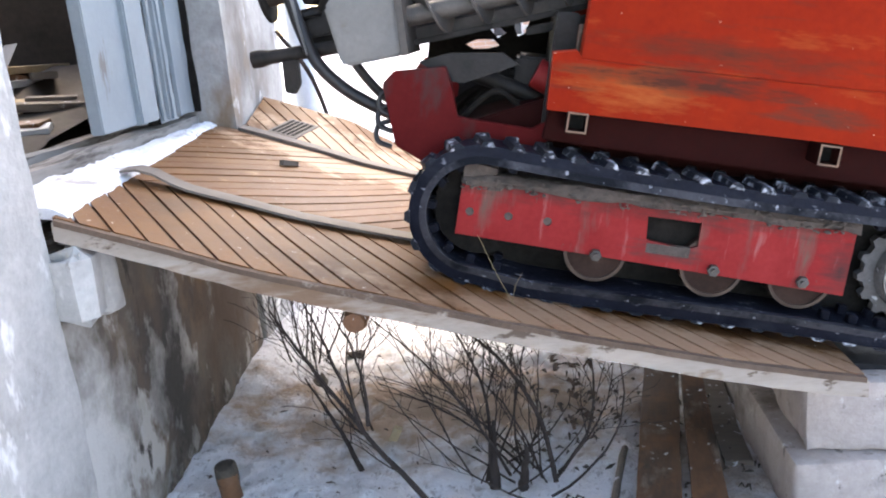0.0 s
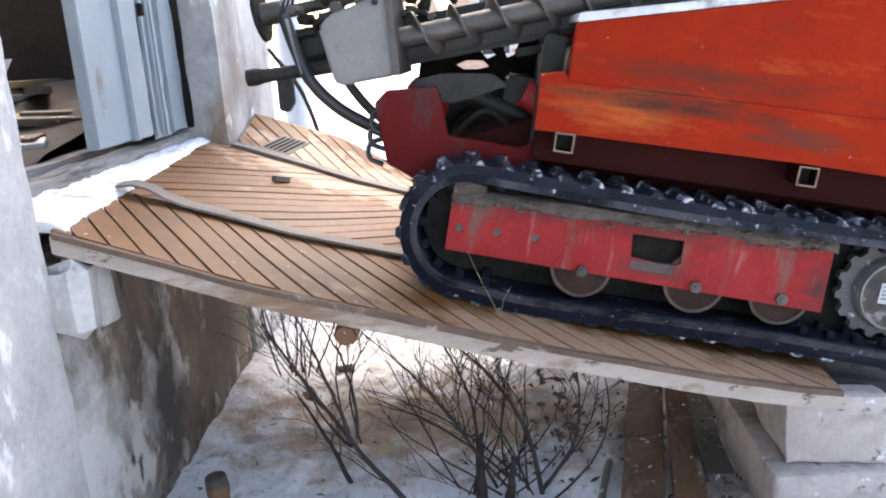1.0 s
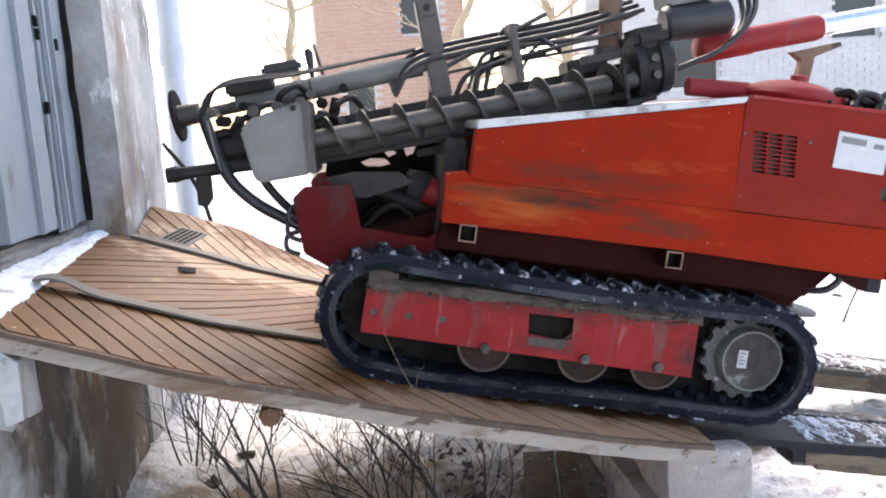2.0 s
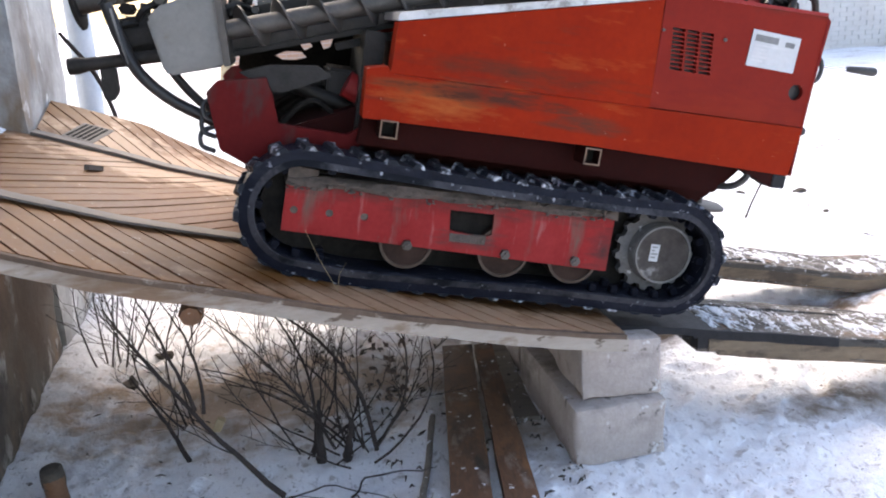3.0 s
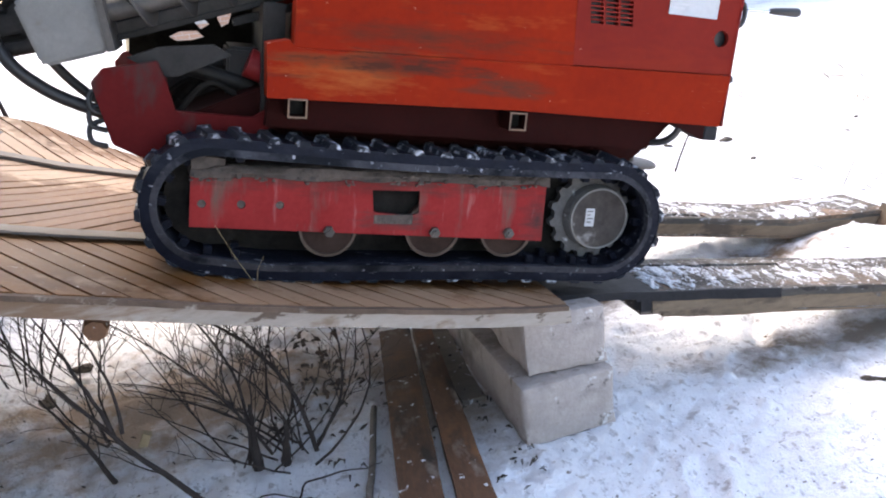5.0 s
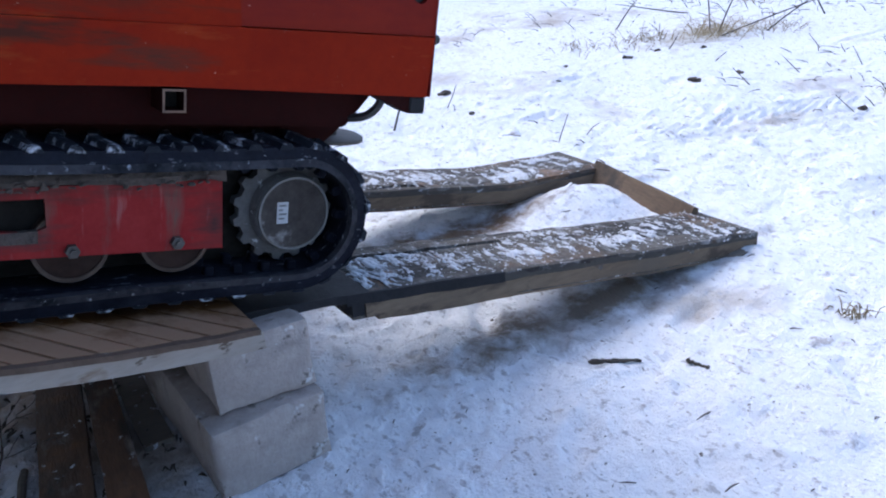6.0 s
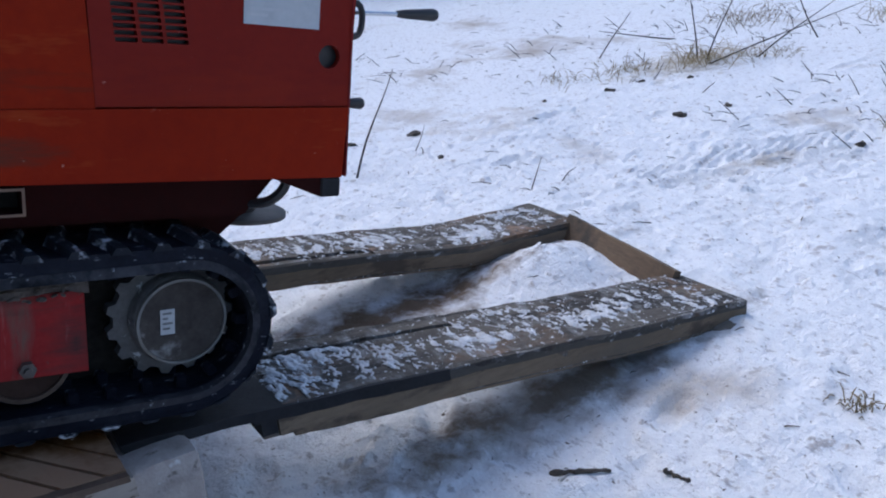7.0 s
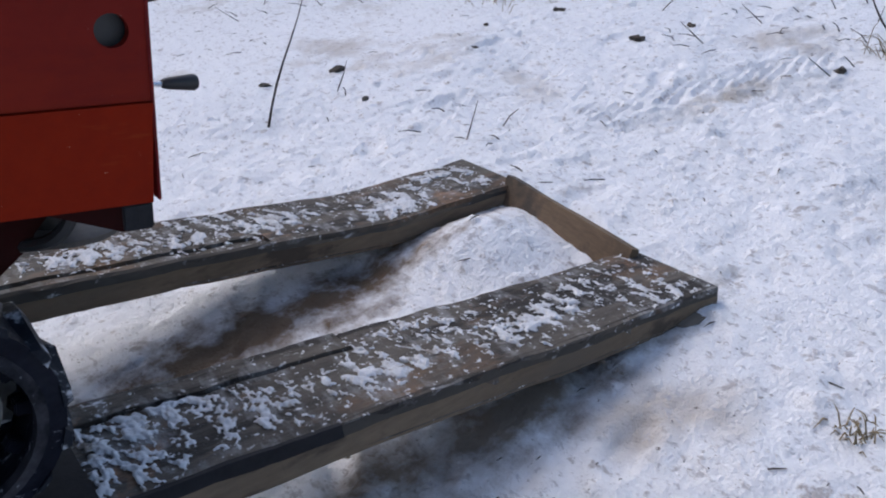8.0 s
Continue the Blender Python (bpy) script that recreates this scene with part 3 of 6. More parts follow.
part("outer_beam", rough_block(-0.285, -0.165, 0.005, GAP - 0.005, 0.975, 1.14, 0.06, 0.009, 7), SILL_WOOD, sill)

door = thing("door_1", B, "blue-grey painted wooden door leaf, worn at the edges", "door", kind="structure")
part("door_panel", box(-0.20, -0.155, 0.74, 1.02, 1.175, 3.33, 0.004), DOOR_PAINT, door)
part("stile", box(-0.205, -0.135, 1.022, 1.085, 1.172, 3.335, 0.006), DOOR_PAINT, door)
part("stile", box(-0.20, -0.145, 1.087, 1.208, 1.172, 3.335, 0.005), DOOR_PAINT, door)
fr = thing("door_frame", B, "old blue-grey painted door frame with cracked edges", "door frame", kind="structure")
part("post", rough_block(-0.30, -0.15, 1.22, 1.42, 1.15, 3.34, 0.08, 0.005, 8), DOOR_PAINT, fr)
part("post", rough_block(-0.32, -0.17, 1.43, GAP - 0.006, 1.15, 3.34, 0.08, 0.008, 9), DOOR_PAINT, fr)
for y, w, d in ((1.235, 0.022, 0.014), (1.285, 0.010, 0.020), (1.345, 0.030, 0.012), (1.395, 0.012, 0.024)):
    part("moulding", rough_block(-0.152, -0.152 + d, y, y + w, 1.16, 3.33, 0.05, 0.0025, int(y * 1000)), DOOR_PAINT, fr)
for y, w in ((1.2105, 0.008), (1.422, 0.007), (GAP - 0.020, 0.016)):
    part("crack", rough_block(-0.20, -0.145, y, y + w, 1.15, 3.33, 0.03, 0.005, int(y * 777)), GRIME, fr, "dark ragged gap along the frame")
for y, z in ((1.225, 1.95), (1.23, 1.90), (1.228, 1.62), (1.43, 1.88), (1.435, 2.30)):
    part("latch", rough_block(-0.15, -0.128, y, y + 0.03, z, z + 0.05, 0.015, 0.004, int(z * 100)), GRIME, fr)
part("head", box(-0.31, -0.16, 0.01, 1.21, 3.24, 3.345, 0.005), DOOR_PAINT, fr)

# a drain pipe at the corner, and a stick that leans on the wall
pipe = thing("drain_pipe", B, "pale blue painted drain pipe at the wall's corner", "pipe")
part("tube", sweep([(0.08, GAP + 1.10, 0.1), (0.08, GAP + 1.10, TOP)], 0.065, 20), PIPE_PAINT, pipe, smooth=True)
part("collar", sweep([(0.08, GAP + 1.10, 1.9), (0.08, GAP + 1.10, 2.0)], 0.075, 20), PIPE_PAINT, pipe, smooth=True)
stick = mesh_object("leaning_stick", sweep(smooth_path([(-0.92, 4.12, 0.02), (-0.98, 4.05, 0.75), (-1.06, 3.98, 1.2), (-1.21, 3.92, 1.47)]), [0.012] * 18 + [0.009], 7), BARK, True)
tagged(stick, "thin bare stick leaning on the wall", "stick")


def heap_z(x, y):
    """The height of the rubble heap inside, in the building's axes."""
    return 1.07 + 0.30 * max(0.0, min(1.0, (y - 0.5) / 1.6)) + 0.05 * noise.noise(Vector((x * 2.2, y * 2.2, 4))) + 0.02 * noise.noise(Vector((x * 8, y * 8, 4)))


def inside_rubble():
    rng = random.Random(4)
    bm = bmesh.new()
    n, m = 44, 34
    grid = [[bm.verts.new((-4.5 + 4.05 * i / n, -0.4 + 2.68 * j / m, heap_z(-4.5 + 4.05 * i / n, -0.4 + 2.68 * j / m))) for i in range(n + 1)] for j in range(m + 1)]
    for a, b in zip(grid, grid[1:]):
        for i in range(n):
            bm.faces.new((a[i], a[i + 1], b[i + 1], b[i]))
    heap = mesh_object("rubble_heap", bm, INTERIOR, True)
    heap.matrix_world = B
    tagged(heap, "heap of dirt and rubble inside the doorway", "rubble", kind="stuff")
    for i in range(110):
        ln, wd = rng.uniform(0.15, 0.8), rng.uniform(0.04, 0.13)
        # the WHITE_LABEL boards stand in for sunlit ones, brightness put into their colour
        ob = mesh_object("rubble_board", box(-ln / 2, ln / 2, -wd / 2, wd / 2, -0.01, 0.022, 0.003), (OLD_WOOD, PALE_BARK, BROWN_BOARD, GREY_STRIP, WHITE_LABEL)[i % 5])
        x, y = rng.uniform(-3.0, -0.6), rng.uniform(0.1, 2.15 if i % 2 else 1.2)
        ob.matrix_world = B @ pose(x, y, heap_z(x, y) + 0.005, rng.uniform(-8, 8) + 8, rng.uniform(-5, 5), rng.uniform(0, 180))
        tagged(ob, "broken board lying among rubble indoors", "board", "rubble inside the doorway")
    sheet = mesh_object("bent_sheet", ribbon([(-0.2, 0, 0.1), (0, 0, 0.0), (0.15, 0, 0.05), (0.24, 0, 0.2)], 0.3, 0.004), WHITE_LABEL)
    sheet.matrix_world = B @ pose(-1.25, 1.75, heap_z(-1.25, 1.75) + 0.005, 0, 0, 40)
    tagged(sheet, "bent white sheet among the rubble indoors", "sheet")


inside_rubble()

# ---- the wooden ramp at the doorway ----
RX = [-1.42, -1.32, -1.14, -0.86, -0.685, -0.5, -0.3, -0.09, 0.12, 0.34, 0.56, 0.78, 0.92]
RZ = [1.135, 1.108, 1.051, 0.951, 0.884, 0.827, 0.770, 0.705, 0.646, 0.589, 0.532, 0.483, 0.459]
FAR1 = 3.18


def ramp_top(x, y):
    z = spread(x, RX, RZ) - 0.012 * (y - 1.6)
    if y > FAR1:
        z += 0.10 * max(0.0, min(1.0, (-0.35 - x) / 0.45)) * (y - FAR1) / 0.42
    return z


def near_y(x):
    return 1.5 + 0.0807 * (x + 1.15)


def seam_y(x):
    return 2.0 + 0.15 * (x + 1.2)


LEFT, RIGHT = -1.145, 0.894
ramp = thing("wooden_ramp", Matrix(), "bent brown ramp made of an old herringbone-planked gate", "ramp")


def left_x(y):
    """The ramp's upper end runs into the doorway, and past it along the wall."""
    return LEFT - 0.12 * (y - 1.5) if y < FAR1 else LEFT + 0.008 - 0.042 * (y - 1.47)


def ramp_outline(ya, yb):
    mid = (ya(LEFT) + yb(LEFT)) / 2
    lx = (lambda y: LEFT - 0.12 * (y - 1.5)) if mid < FAR1 else left_x
    return [(lx(ya(LEFT)), ya(LEFT)), (RIGHT, ya(RIGHT)), (RIGHT, yb(RIGHT)), (lx(yb(LEFT)), yb(LEFT))]


FAR_EDGE = 3.62
for ya, yb in ((lambda x: near_y(x) + 0.012, lambda x: 2.6), (lambda x: 2.6, lambda x: FAR1), (lambda x: FAR1, lambda x: FAR_EDGE - 0.01)):
    part("backing", slab(ramp_outline(ya, yb), lambda x, y: ramp_top(x, y) - 0.0095, 0.03), DARK_WOOD, ramp, "dark boards under the planks")
bm = slab([(LEFT, near_y(LEFT) - 0.012), (RIGHT + 0.01, near_y(RIGHT) - 0.012), (RIGHT + 0.01, near_y(RIGHT) + 0.03), (LEFT, near_y(LEFT) + 0.03)],
          lambda x, y: ramp_top(x, y) - 0.014, 0.048, 0.05)
for v in bm.verts:
    v.co.y += 0.004 * noise.noise(v.co * 9)
    v.co.z += 0.003 * noise.noise(v.co * 15)
part("edge_board", bm, EDGE_PAINT, ramp, "edge board with peeling cream paint")
pts = [(x, near_y(x) - 0.009 + 0.003 * noise.noise(Vector((x * 11, 0, 0))), ramp_top(x, 1.5) - 0.003 + 0.002 * noise.noise(Vector((x * 14, 5, 0)))) for x in np.linspace(LEFT + 0.01, RIGHT, 60)]
part("worn_rim", ribbon(pts, 0.024, 0.015), RIM_WOOD, ramp, "dark worn rim along the edge")
part("far_edge_board", slab([(LEFT - 0.09, FAR_EDGE), (RIGHT, FAR_EDGE), (RIGHT, FAR_EDGE + 0.03), (LEFT - 0.09, FAR_EDGE + 0.03)], lambda x, y: ramp_top(x, y) - 0.01, 0.05, 0.05), EDGE_PAINT, ramp)


def planks(ya, yb, angle, pitch, groove):
    """Slanting planks between two lines in plan."""
    region = ramp_outline(ya, yb)
    a = radians(angle)
    nx, ny = -math.sin(a), math.cos(a)
    ds = [nx * p[0] + ny * p[1] for p in region]
    k, stop = min(ds) - 0.02, max(ds)
    while k < stop:
        poly = cut_away(cut_away(region, -nx, -ny, -(k + groove / 2)), nx, ny, k + pitch - groove / 2)
        if len(poly) > 2 and max(p[0] for p in poly) - min(p[0] for p in poly) > 0.012:
            d = 0.0012 * math.sin(k * 431)
            part("plank", slab(poly, lambda x, y: ramp_top(x, y) + d, 0.008, 0.12), RAMP_WOOD, ramp)
        k += pitch


planks(near_y, seam_y, -50, 0.069, 0.0085)
planks(lambda x: seam_y(x) + 0.003, lambda x: FAR1 - 0.003, 55, 0.069, 0.0085)
planks(lambda x: FAR1, lambda x: FAR_EDGE, -50, 0.069, 0.0085)
pts = [(x, seam_y(x), ramp_top(x, 2.0) + 0.016 + 0.03 * math.exp(-((x + 1.12) / 0.07) ** 2)) for x in np.linspace(-1.19, 0.86, 44)]
part("strip", ribbon(pts, 0.085, 0.008), GREY_STRIP, ramp, "grey seam strip that curls up at its end")
pts = [(x, FAR1, ramp_top(x, FAR1) + 0.018) for x in np.linspace(-1.21, 0.88, 40)]
part("strip", ribbon(pts, 0.085, 0.014), GREY_STRIP, ramp, "grey seam strip")
grille = part("grille", slab([(-1.11, 3.235), (-0.985, 3.235), (-0.925, 3.44), (-1.05, 3.44)], lambda x, y: ramp_top(x, y) + 0.004, 0.004), GREY_STRIP, ramp, "small slotted vent")
for k in range(5):
    x = -1.088 + 0.021 * k
    part("slot", slab([(x - 0.006, 3.25), (x + 0.004, 3.25), (x + 0.058, 3.425), (x + 0.048, 3.425)], lambda x, y: ramp_top(x, y) + 0.0055, 0.002), GRIME, grille)
part("cross_beam", box(-0.475, -0.415, 1.72, 3.4, 0.668, 0.745, 0.006), BROWN_BOARD, ramp, "brown beam under the planks")
peg = part("beam_end", sweep([(-0.445, 1.66, 0.672), (-0.445, 1.68, 0.674), (-0.445, 1.9, 0.69)], [0.030, 0.036, 0.034], 8), BROWN_BOARD, ramp, "round brown beam end")
chip = mesh_object("wood_chip", rough_block(-0.045, 0.045, -0.012, 0.012, 0, 0.022, 0.02, 0.002, 3), GREY_STRIP)
chip.matrix_world = pose(-0.885, 2.74, ramp_top(-0.885, 2.74) + 0.001, 0, 15, 62)
tagged(chip, "small grey wood chip lying on the ramp", "wood chip")


def ramp_snow():
    """The snow that lies on the ramp's upper end against the sill."""
    bm = bmesh.new()
    nx, ny = 16, 90
    grid = []
    for j in range(ny + 1):
        y = 1.52 + (3.15 - 1.52) * j / ny
        inner = -1.15 - 0.042 * (y - 1.47) - 0.175
        outer = left_x(y) + 0.035 + 0.014 * noise.noise(Vector((0, y * 5, 0))) + 0.006 * noise.noise(Vector((3, y * 22, 0)))
        row = []
        for i in range(nx + 1):
            f = i / nx
            x = inner + (outer - inner) * f
            low = ramp_top(max(x, left_x(y)), y) + 0.004
            h = 1.088 * (1 - f) ** 1.5 + low * (1 - (1 - f) ** 1.5) + 0.012 * (1 - f ** 4) + 0.009 * noise.noise(Vector((x * 9, y * 9, 1))) * (1 - f ** 4) + 0.007 * noise.noise(Vector((x * 40, y * 40, 1)))
            row.append(bm.verts.new((x, y, max(h, low - 0.002) if i < nx else low - 0.012)))
        grid.append(row)
    for a, b in zip(grid, grid[1:]):
        for i in range(nx):
            bm.faces.new((a[i], a[i + 1], b[i + 1], b[i]))
    ext = bmesh.ops.extrude_edge_only(bm, edges=[e for e in bm.edges if e.is_boundary])
    for g in ext["geom"]:
        if isinstance(g, bmesh.types.BMVert):
            g.co.z -= 0.03
    tagged(mesh_object("ramp_snow", bm, SNOW_CLEAN, True), "ragged strip of snow on the ramp against the sill", "snow")


ramp_snow()

# ---- concrete blocks under the ramp's lower end ----
def block(m, w, d, h, seed, label):
    bm = rough_block(-w / 2, w / 2, 0, d, 0, h, 0.022, 0.007, seed)
    for v in bm.verts:
        if v.co.y < 0.02 and v.co.z > 0.03:  # a low ledge along the foot of the end face
            v.co.y += 0.007
        v.co += Vector((0.004, 0.003, 0.003)) * max(0.0, noise.noise(v.co * 9 + Vector((seed, 3, 0))) - 0.2)
    ob = mesh_object("concrete_block", bm, CONCRETE, True)
    ob.matrix_world = m
    return tagged(ob, label, "concrete block", "blocks under the ramp")


block(pose(0.893, 1.672, -0.012, 0.5, 0, 1), 0.325, 0.66, 0.208, 11, "grey cellular concrete block lying on the snow")
block(pose(0.917, 1.730, 0.197, -0.5, 0, -2), 0.285, 0.60, 0.205, 12, "grey cellular concrete block on top of another, grooved along its foot")
block(pose(0.905, 2.42, -0.012, 0.3, 0, 2), 0.32, 0.64, 0.208, 13, "grey cellular concrete block lying on the snow")
block(pose(0.91, 2.45, 0.197, -0.3, 0, 1), 0.29, 0.62, 0.205, 14, "grey cellular concrete block on top of another")


# ---- planks lying on the snow ----
def lying_plank(a, b, width, thick, label, seed, mat=PLANK_BROWN, taper=1.0, cut=0.0):
    """A loose plank from a to b; taper: its width at b against that at a; cut: the length of a slanting cut at a."""
    a, b = Vector(a), Vector(b)
    ln = (b - a).length
    bm = rough_block(-width / 2, width / 2, 0, ln, -thick, 0, 0.05, 0.003, seed)
    for v in bm.verts:
        v.co.x *= 1 + (taper - 1) * v.co.y / ln
        if cut:
            v.co.y += cut * (0.5 - v.co.x / width) * max(0.0, 1 - v.co.y / (2 * cut))
        v.co.z += 0.006 * math.sin(3.1 * v.co.y / ln + seed) + 0.002 * noise.noise(v.co * 7)
    ob = mesh_object("loose_plank", bm, mat, True)
    d = (b - a).normalized()
    ob.matrix_world = Matrix.Translation(a) @ pose(0, 0, 0, 0, 0, math.degrees(math.atan2(-d.x, d.y))) @ pose(0, 0, 0, math.degrees(math.asin(d.z)))
    return tagged(ob, label, "plank", "planks on the snow")


lying_plank((0.212, 0.75, 0.05), (0.503, 2.54, 0.125), 0.132, 0.045, "brown weathered plank lying on the snow under the ramp", 21)
lying_plank((0.442, 1.12, 0.05), (0.600, 2.47, 0.14), 0.122, 0.045, "dark brown tapering plank with a slanting sawn end", 22, taper=0.62, cut=0.16)
lying_plank((0.66, 2.0, 0.03), (0.70, 2.72, 0.05), 0.09, 0.04, "rotten dark board in the snow beside the blocks", 23, OLD_WOOD)


# ---- long loading ramps ----
def loading_ramp(name, near0, near1, far0, far1, x1, zend, zshift, seed, lip):
    """Two bent timbers with a steel lip; the edges run from x = 1.25 to x1."""
    t = thing(name, Matrix(), "weathered timber loading ramp with crusted snow on it", "loading ramp", "loading ramps")
    zx, zz = [0.93, 1.27, 1.9, 2.5, x1], [0.425 + zshift, 0.368 + zshift, 0.258 + zshift, 0.155 + zshift * 0.7, zend]

    def top(x, y):
        return spread(x, zx, zz) + 0.004 * math.sin(x * 3 + seed)

    def ny(x):
        return near0 + (near1 - near0) * (x - 1.25) / (x1 - 1.25)

    def fy(x):
        return far0 + (far1 - far0) * (x - 1.25) / (x1 - 1.25)

    def strip(a, b, xa, xb):
        n = 10
        return [(xa + (xb - xa) * i / n, a(xa + (xb - xa) * i / n)) for i in range(n + 1)] + [(xb - (xb - xa) * i / n, b(xb - (xb - xa) * i / n)) for i in range(n + 1)]

    def timber(nm, poly, thick, dz=0.0, mat=DUSTED_WOOD, label="", worn=0.0):
        bm = slab(poly, lambda x, y: top(x, y) + dz, thick, 0.04)
        for v in bm.verts:
            if worn and v.co.y < ny(v.co.x) + 0.004 and v.co.z > top(v.co.x, v.co.y) + dz - 0.002:  # rounded and chipped along the edge
                k = 1 + 0.9 * noise.noise(v.co * 17)
                v.co += Vector((0, worn * k, -worn * 0.8 * k))
            v.co += Vector((0, 0.004, 0.004)) * noise.noise(v.co * 8 + Vector((seed, 0, 0))) + Vector((0, 0.002, 0.0015)) * noise.noise(v.co * 31)
        return part(nm, bm, mat, t, label)

    seam = (lambda x: fy(x) - 0.085) if lip else (lambda x: ny(x) + 0.075)
    end = 1.97 if lip else 2.10  # where the split strip along one edge stops
    edge = lambda x: ny(x) + (0.012 if x < 1.79 else 0.003)
    xs = [1.24 + (x1 - 1.24) * i / 14 for i in range(15)]
    head = [x for x in xs if x < end - 0.01]
    if lip:
        timber("plank", [(x, edge(x)) for x in xs] + [(x1, fy(x1)), (end, fy(end)), (end, seam(end) - 0.006)] + [(x, seam(x) - 0.006) for x in reversed(head)], 0.085)
        timber("split_strip", strip(lambda x: seam(x) + 0.006, fy, 1.24, end - 0.006), 0.08, 0.006)
    else:
        timber("plank", [(x, fy(x)) for x in reversed(xs)] + [(x, seam(x) + 0.006) for x in head] + [(end, seam(end) + 0.006), (end, edge(end)), (x1, edge(x1))], 0.085)
        timber("split_strip", strip(edge, lambda x: seam(x) - 0.006, 1.24, end - 0.006), 0.08, -0.008)
    if lip:
        timber("steel_edge", strip(lambda x: ny(x), lambda x: ny(x) + 0.011, 1.22, 1.78), 0.036, 0.004, BLACK_STEEL, "black steel angle along the edge")
    timber("worn_edge", strip(lambda x: ny(x) - 0.001, lambda x: ny(x) + 0.018, 1.782 if lip else 1.24, x1 - 0.004), 0.030, 0.0015, EDGE_WOOD, "dark worn edge", 0.007)
    timber("side_face", strip(lambda x: ny(x) + 0.0015, lambda x: ny(x) + 0.0115, 1.28, x1 - 0.006), 0.050, -0.030, SIDE_WOOD, "paler sawn side of the timber")
    timber("lower_board", strip(lambda x: ny(x) + 0.006, lambda x: ny(x) + 0.06, 1.32, x1 - 0.03), 0.014, -0.081, SIDE_WOOD, "thin board under the timber")
    timber("lip", strip(lambda x: ny(1.25) - 0.002, lambda x: fy(1.25) - 0.02, 0.915, 1.30), 0.026, 0.004, BLACK_STEEL, "black steel lip")
    timber("hook", strip(lambda x: ny(1.25) - 0.001, lambda x: ny(1.25) + 0.05, 1.235, 1.275), 0.068, -0.001, BLACK_STEEL)
    # crusted snow with the pattern of the crawler's lugs
    nx, ncols = 620, 104
    cover, spots = [], []
    for i in range(nx + 1):
        x = 1.30 + (x1 - 1.36) * i / nx
        for j in range(ncols + 1):
            f = j / ncols
            y = ny(x) + 0.012 + (fy(x) - ny(x) - 0.026) * f
            h = 0.36 * math.sin(2 * math.pi * (x + 0.10 * abs(f - 0.5) + 0.012 * noise.noise(Vector((x * 9, y * 9, 8)))) / 0.083)
            h += 1.05 * noise.noise(Vector((x * 95, y * 80, seed))) + 1.35 * noise.noise(Vector((x * 44 + y * 12, y * 28, seed))) + 1.3 * noise.noise(Vector((x * 4, y * 7, seed + 5))) - 0.16 - 2.2 * abs(f - 0.55) ** 2
            cover.append(h > 0.06 and (x > end or abs(y - seam(x)) > 0.008))
            spots.append((x, y, top(x, y) + 0.001 + 0.008 * max(0.0, min(h, 1.0))))
    faces = []
    for i in range(nx):
        for j in range(ncols):
            q = (i * (ncols + 1) + j, (i + 1) * (ncols + 1) + j, (i + 1) * (ncols + 1) + j + 1, i * (ncols + 1) + j + 1)
            if sum(cover[k] for k in q) >= 3:
                faces.append(q)
    used = sorted({k for q in faces for k in q})
    at = {k: n for n, k in enumerate(used)}
    me = bpy.data.meshes.new("snow_crust")
    me.from_pydata([spots[k] for k in used], [], [tuple(at[k] for k in q) for q in faces])
    bm = bmesh.new()
    bm.from_mesh(me)
    bpy.data.meshes.remove(me)
    tagged(part("snow_crust", bm, CRUST, t, "snow printed with crawler lugs", True), kind="stuff")
    return t


loading_ramp("loading_ramp", 1.825, 1.762, 2.20, 2.095, 3.03, 0.085, 0.0, 1, True)
loading_ramp("loading_ramp", 2.80, 2.685, 3.15, 3.02, 3.075, 0.135, 0.02, 2, False)
bm = rough_block(-0.02, 0.02, -0.31, 0.36, 0, 0.18, 0.05, 0.003, 31)
cross = mesh_object("cross_board", bm, CROSS_WOOD, True)
cross.matrix_world = pose(2.95, 2.37, -0.026, 4, 25, -4)
tagged(cross, "brown board on edge between the loading ramps", "board")
foot = mesh_object("foot_block", rough_block(-0.05, 0.05, 0.0, 0.25, -0.04, 0.035, 0.025, 0.007, 32), OLD_WOOD, True)
foot.matrix_world = pose(2.90, 1.73, 0.0)
tagged(foot, "brown wooden block under the loading ramp's end", "wooden block")

# ---- the crawler drilling rig ----
W = 1.08  # width over the tracks
rig = thing("crawler_drill_rig", pose(1.084, 1.846, 0.651, 0, 11.2, 0), "small orange crawler drilling rig with rubber tracks and an auger", "drilling rig")
IDLER, SPROCKET = (-1.205, 0.032, 0.152), (0.024, 0.0, 0.152)  # x, z, radius of the belt's inner face


def belt_path(offset):
    """The closed way of a track's belt, offset outwards: points and outward normals."""
    out = []
    (ax, az, ar), (bx, bz, br) = IDLER, SPROCKET
    for k in range(21):
        a = math.pi / 2 + math.pi * k / 20
        out.append((ax + (ar + offset) * math.cos(a), az + (ar + offset) * math.sin(a), math.cos(a), math.sin(a)))
    low = -0.142
    for k in range(1, 16):
        f = k / 16
        x = ax + (bx - ax) * f
        z = az - ar + (bz - br - az + ar) * f
        z = min(z, z + (low - z) * min(1.0, min(f, 1 - f) * 7))
        out.append((x, z - offset, 0.0, -1.0))
    for k in range(21):
        a = -math.pi / 2 + math.pi * k / 20
        out.append((bx + (br + offset) * math.cos(a), bz + (br + offset) * math.sin(a), math.cos(a), math.sin(a)))
    for k in range(1, 20):
        f = k / 20
        out.append((bx + (ax - bx) * f, bz + br + (az + ar - bz - br) * f + offset - 0.012 * math.sin(math.pi * f), 0.0, 1.0))
    return out


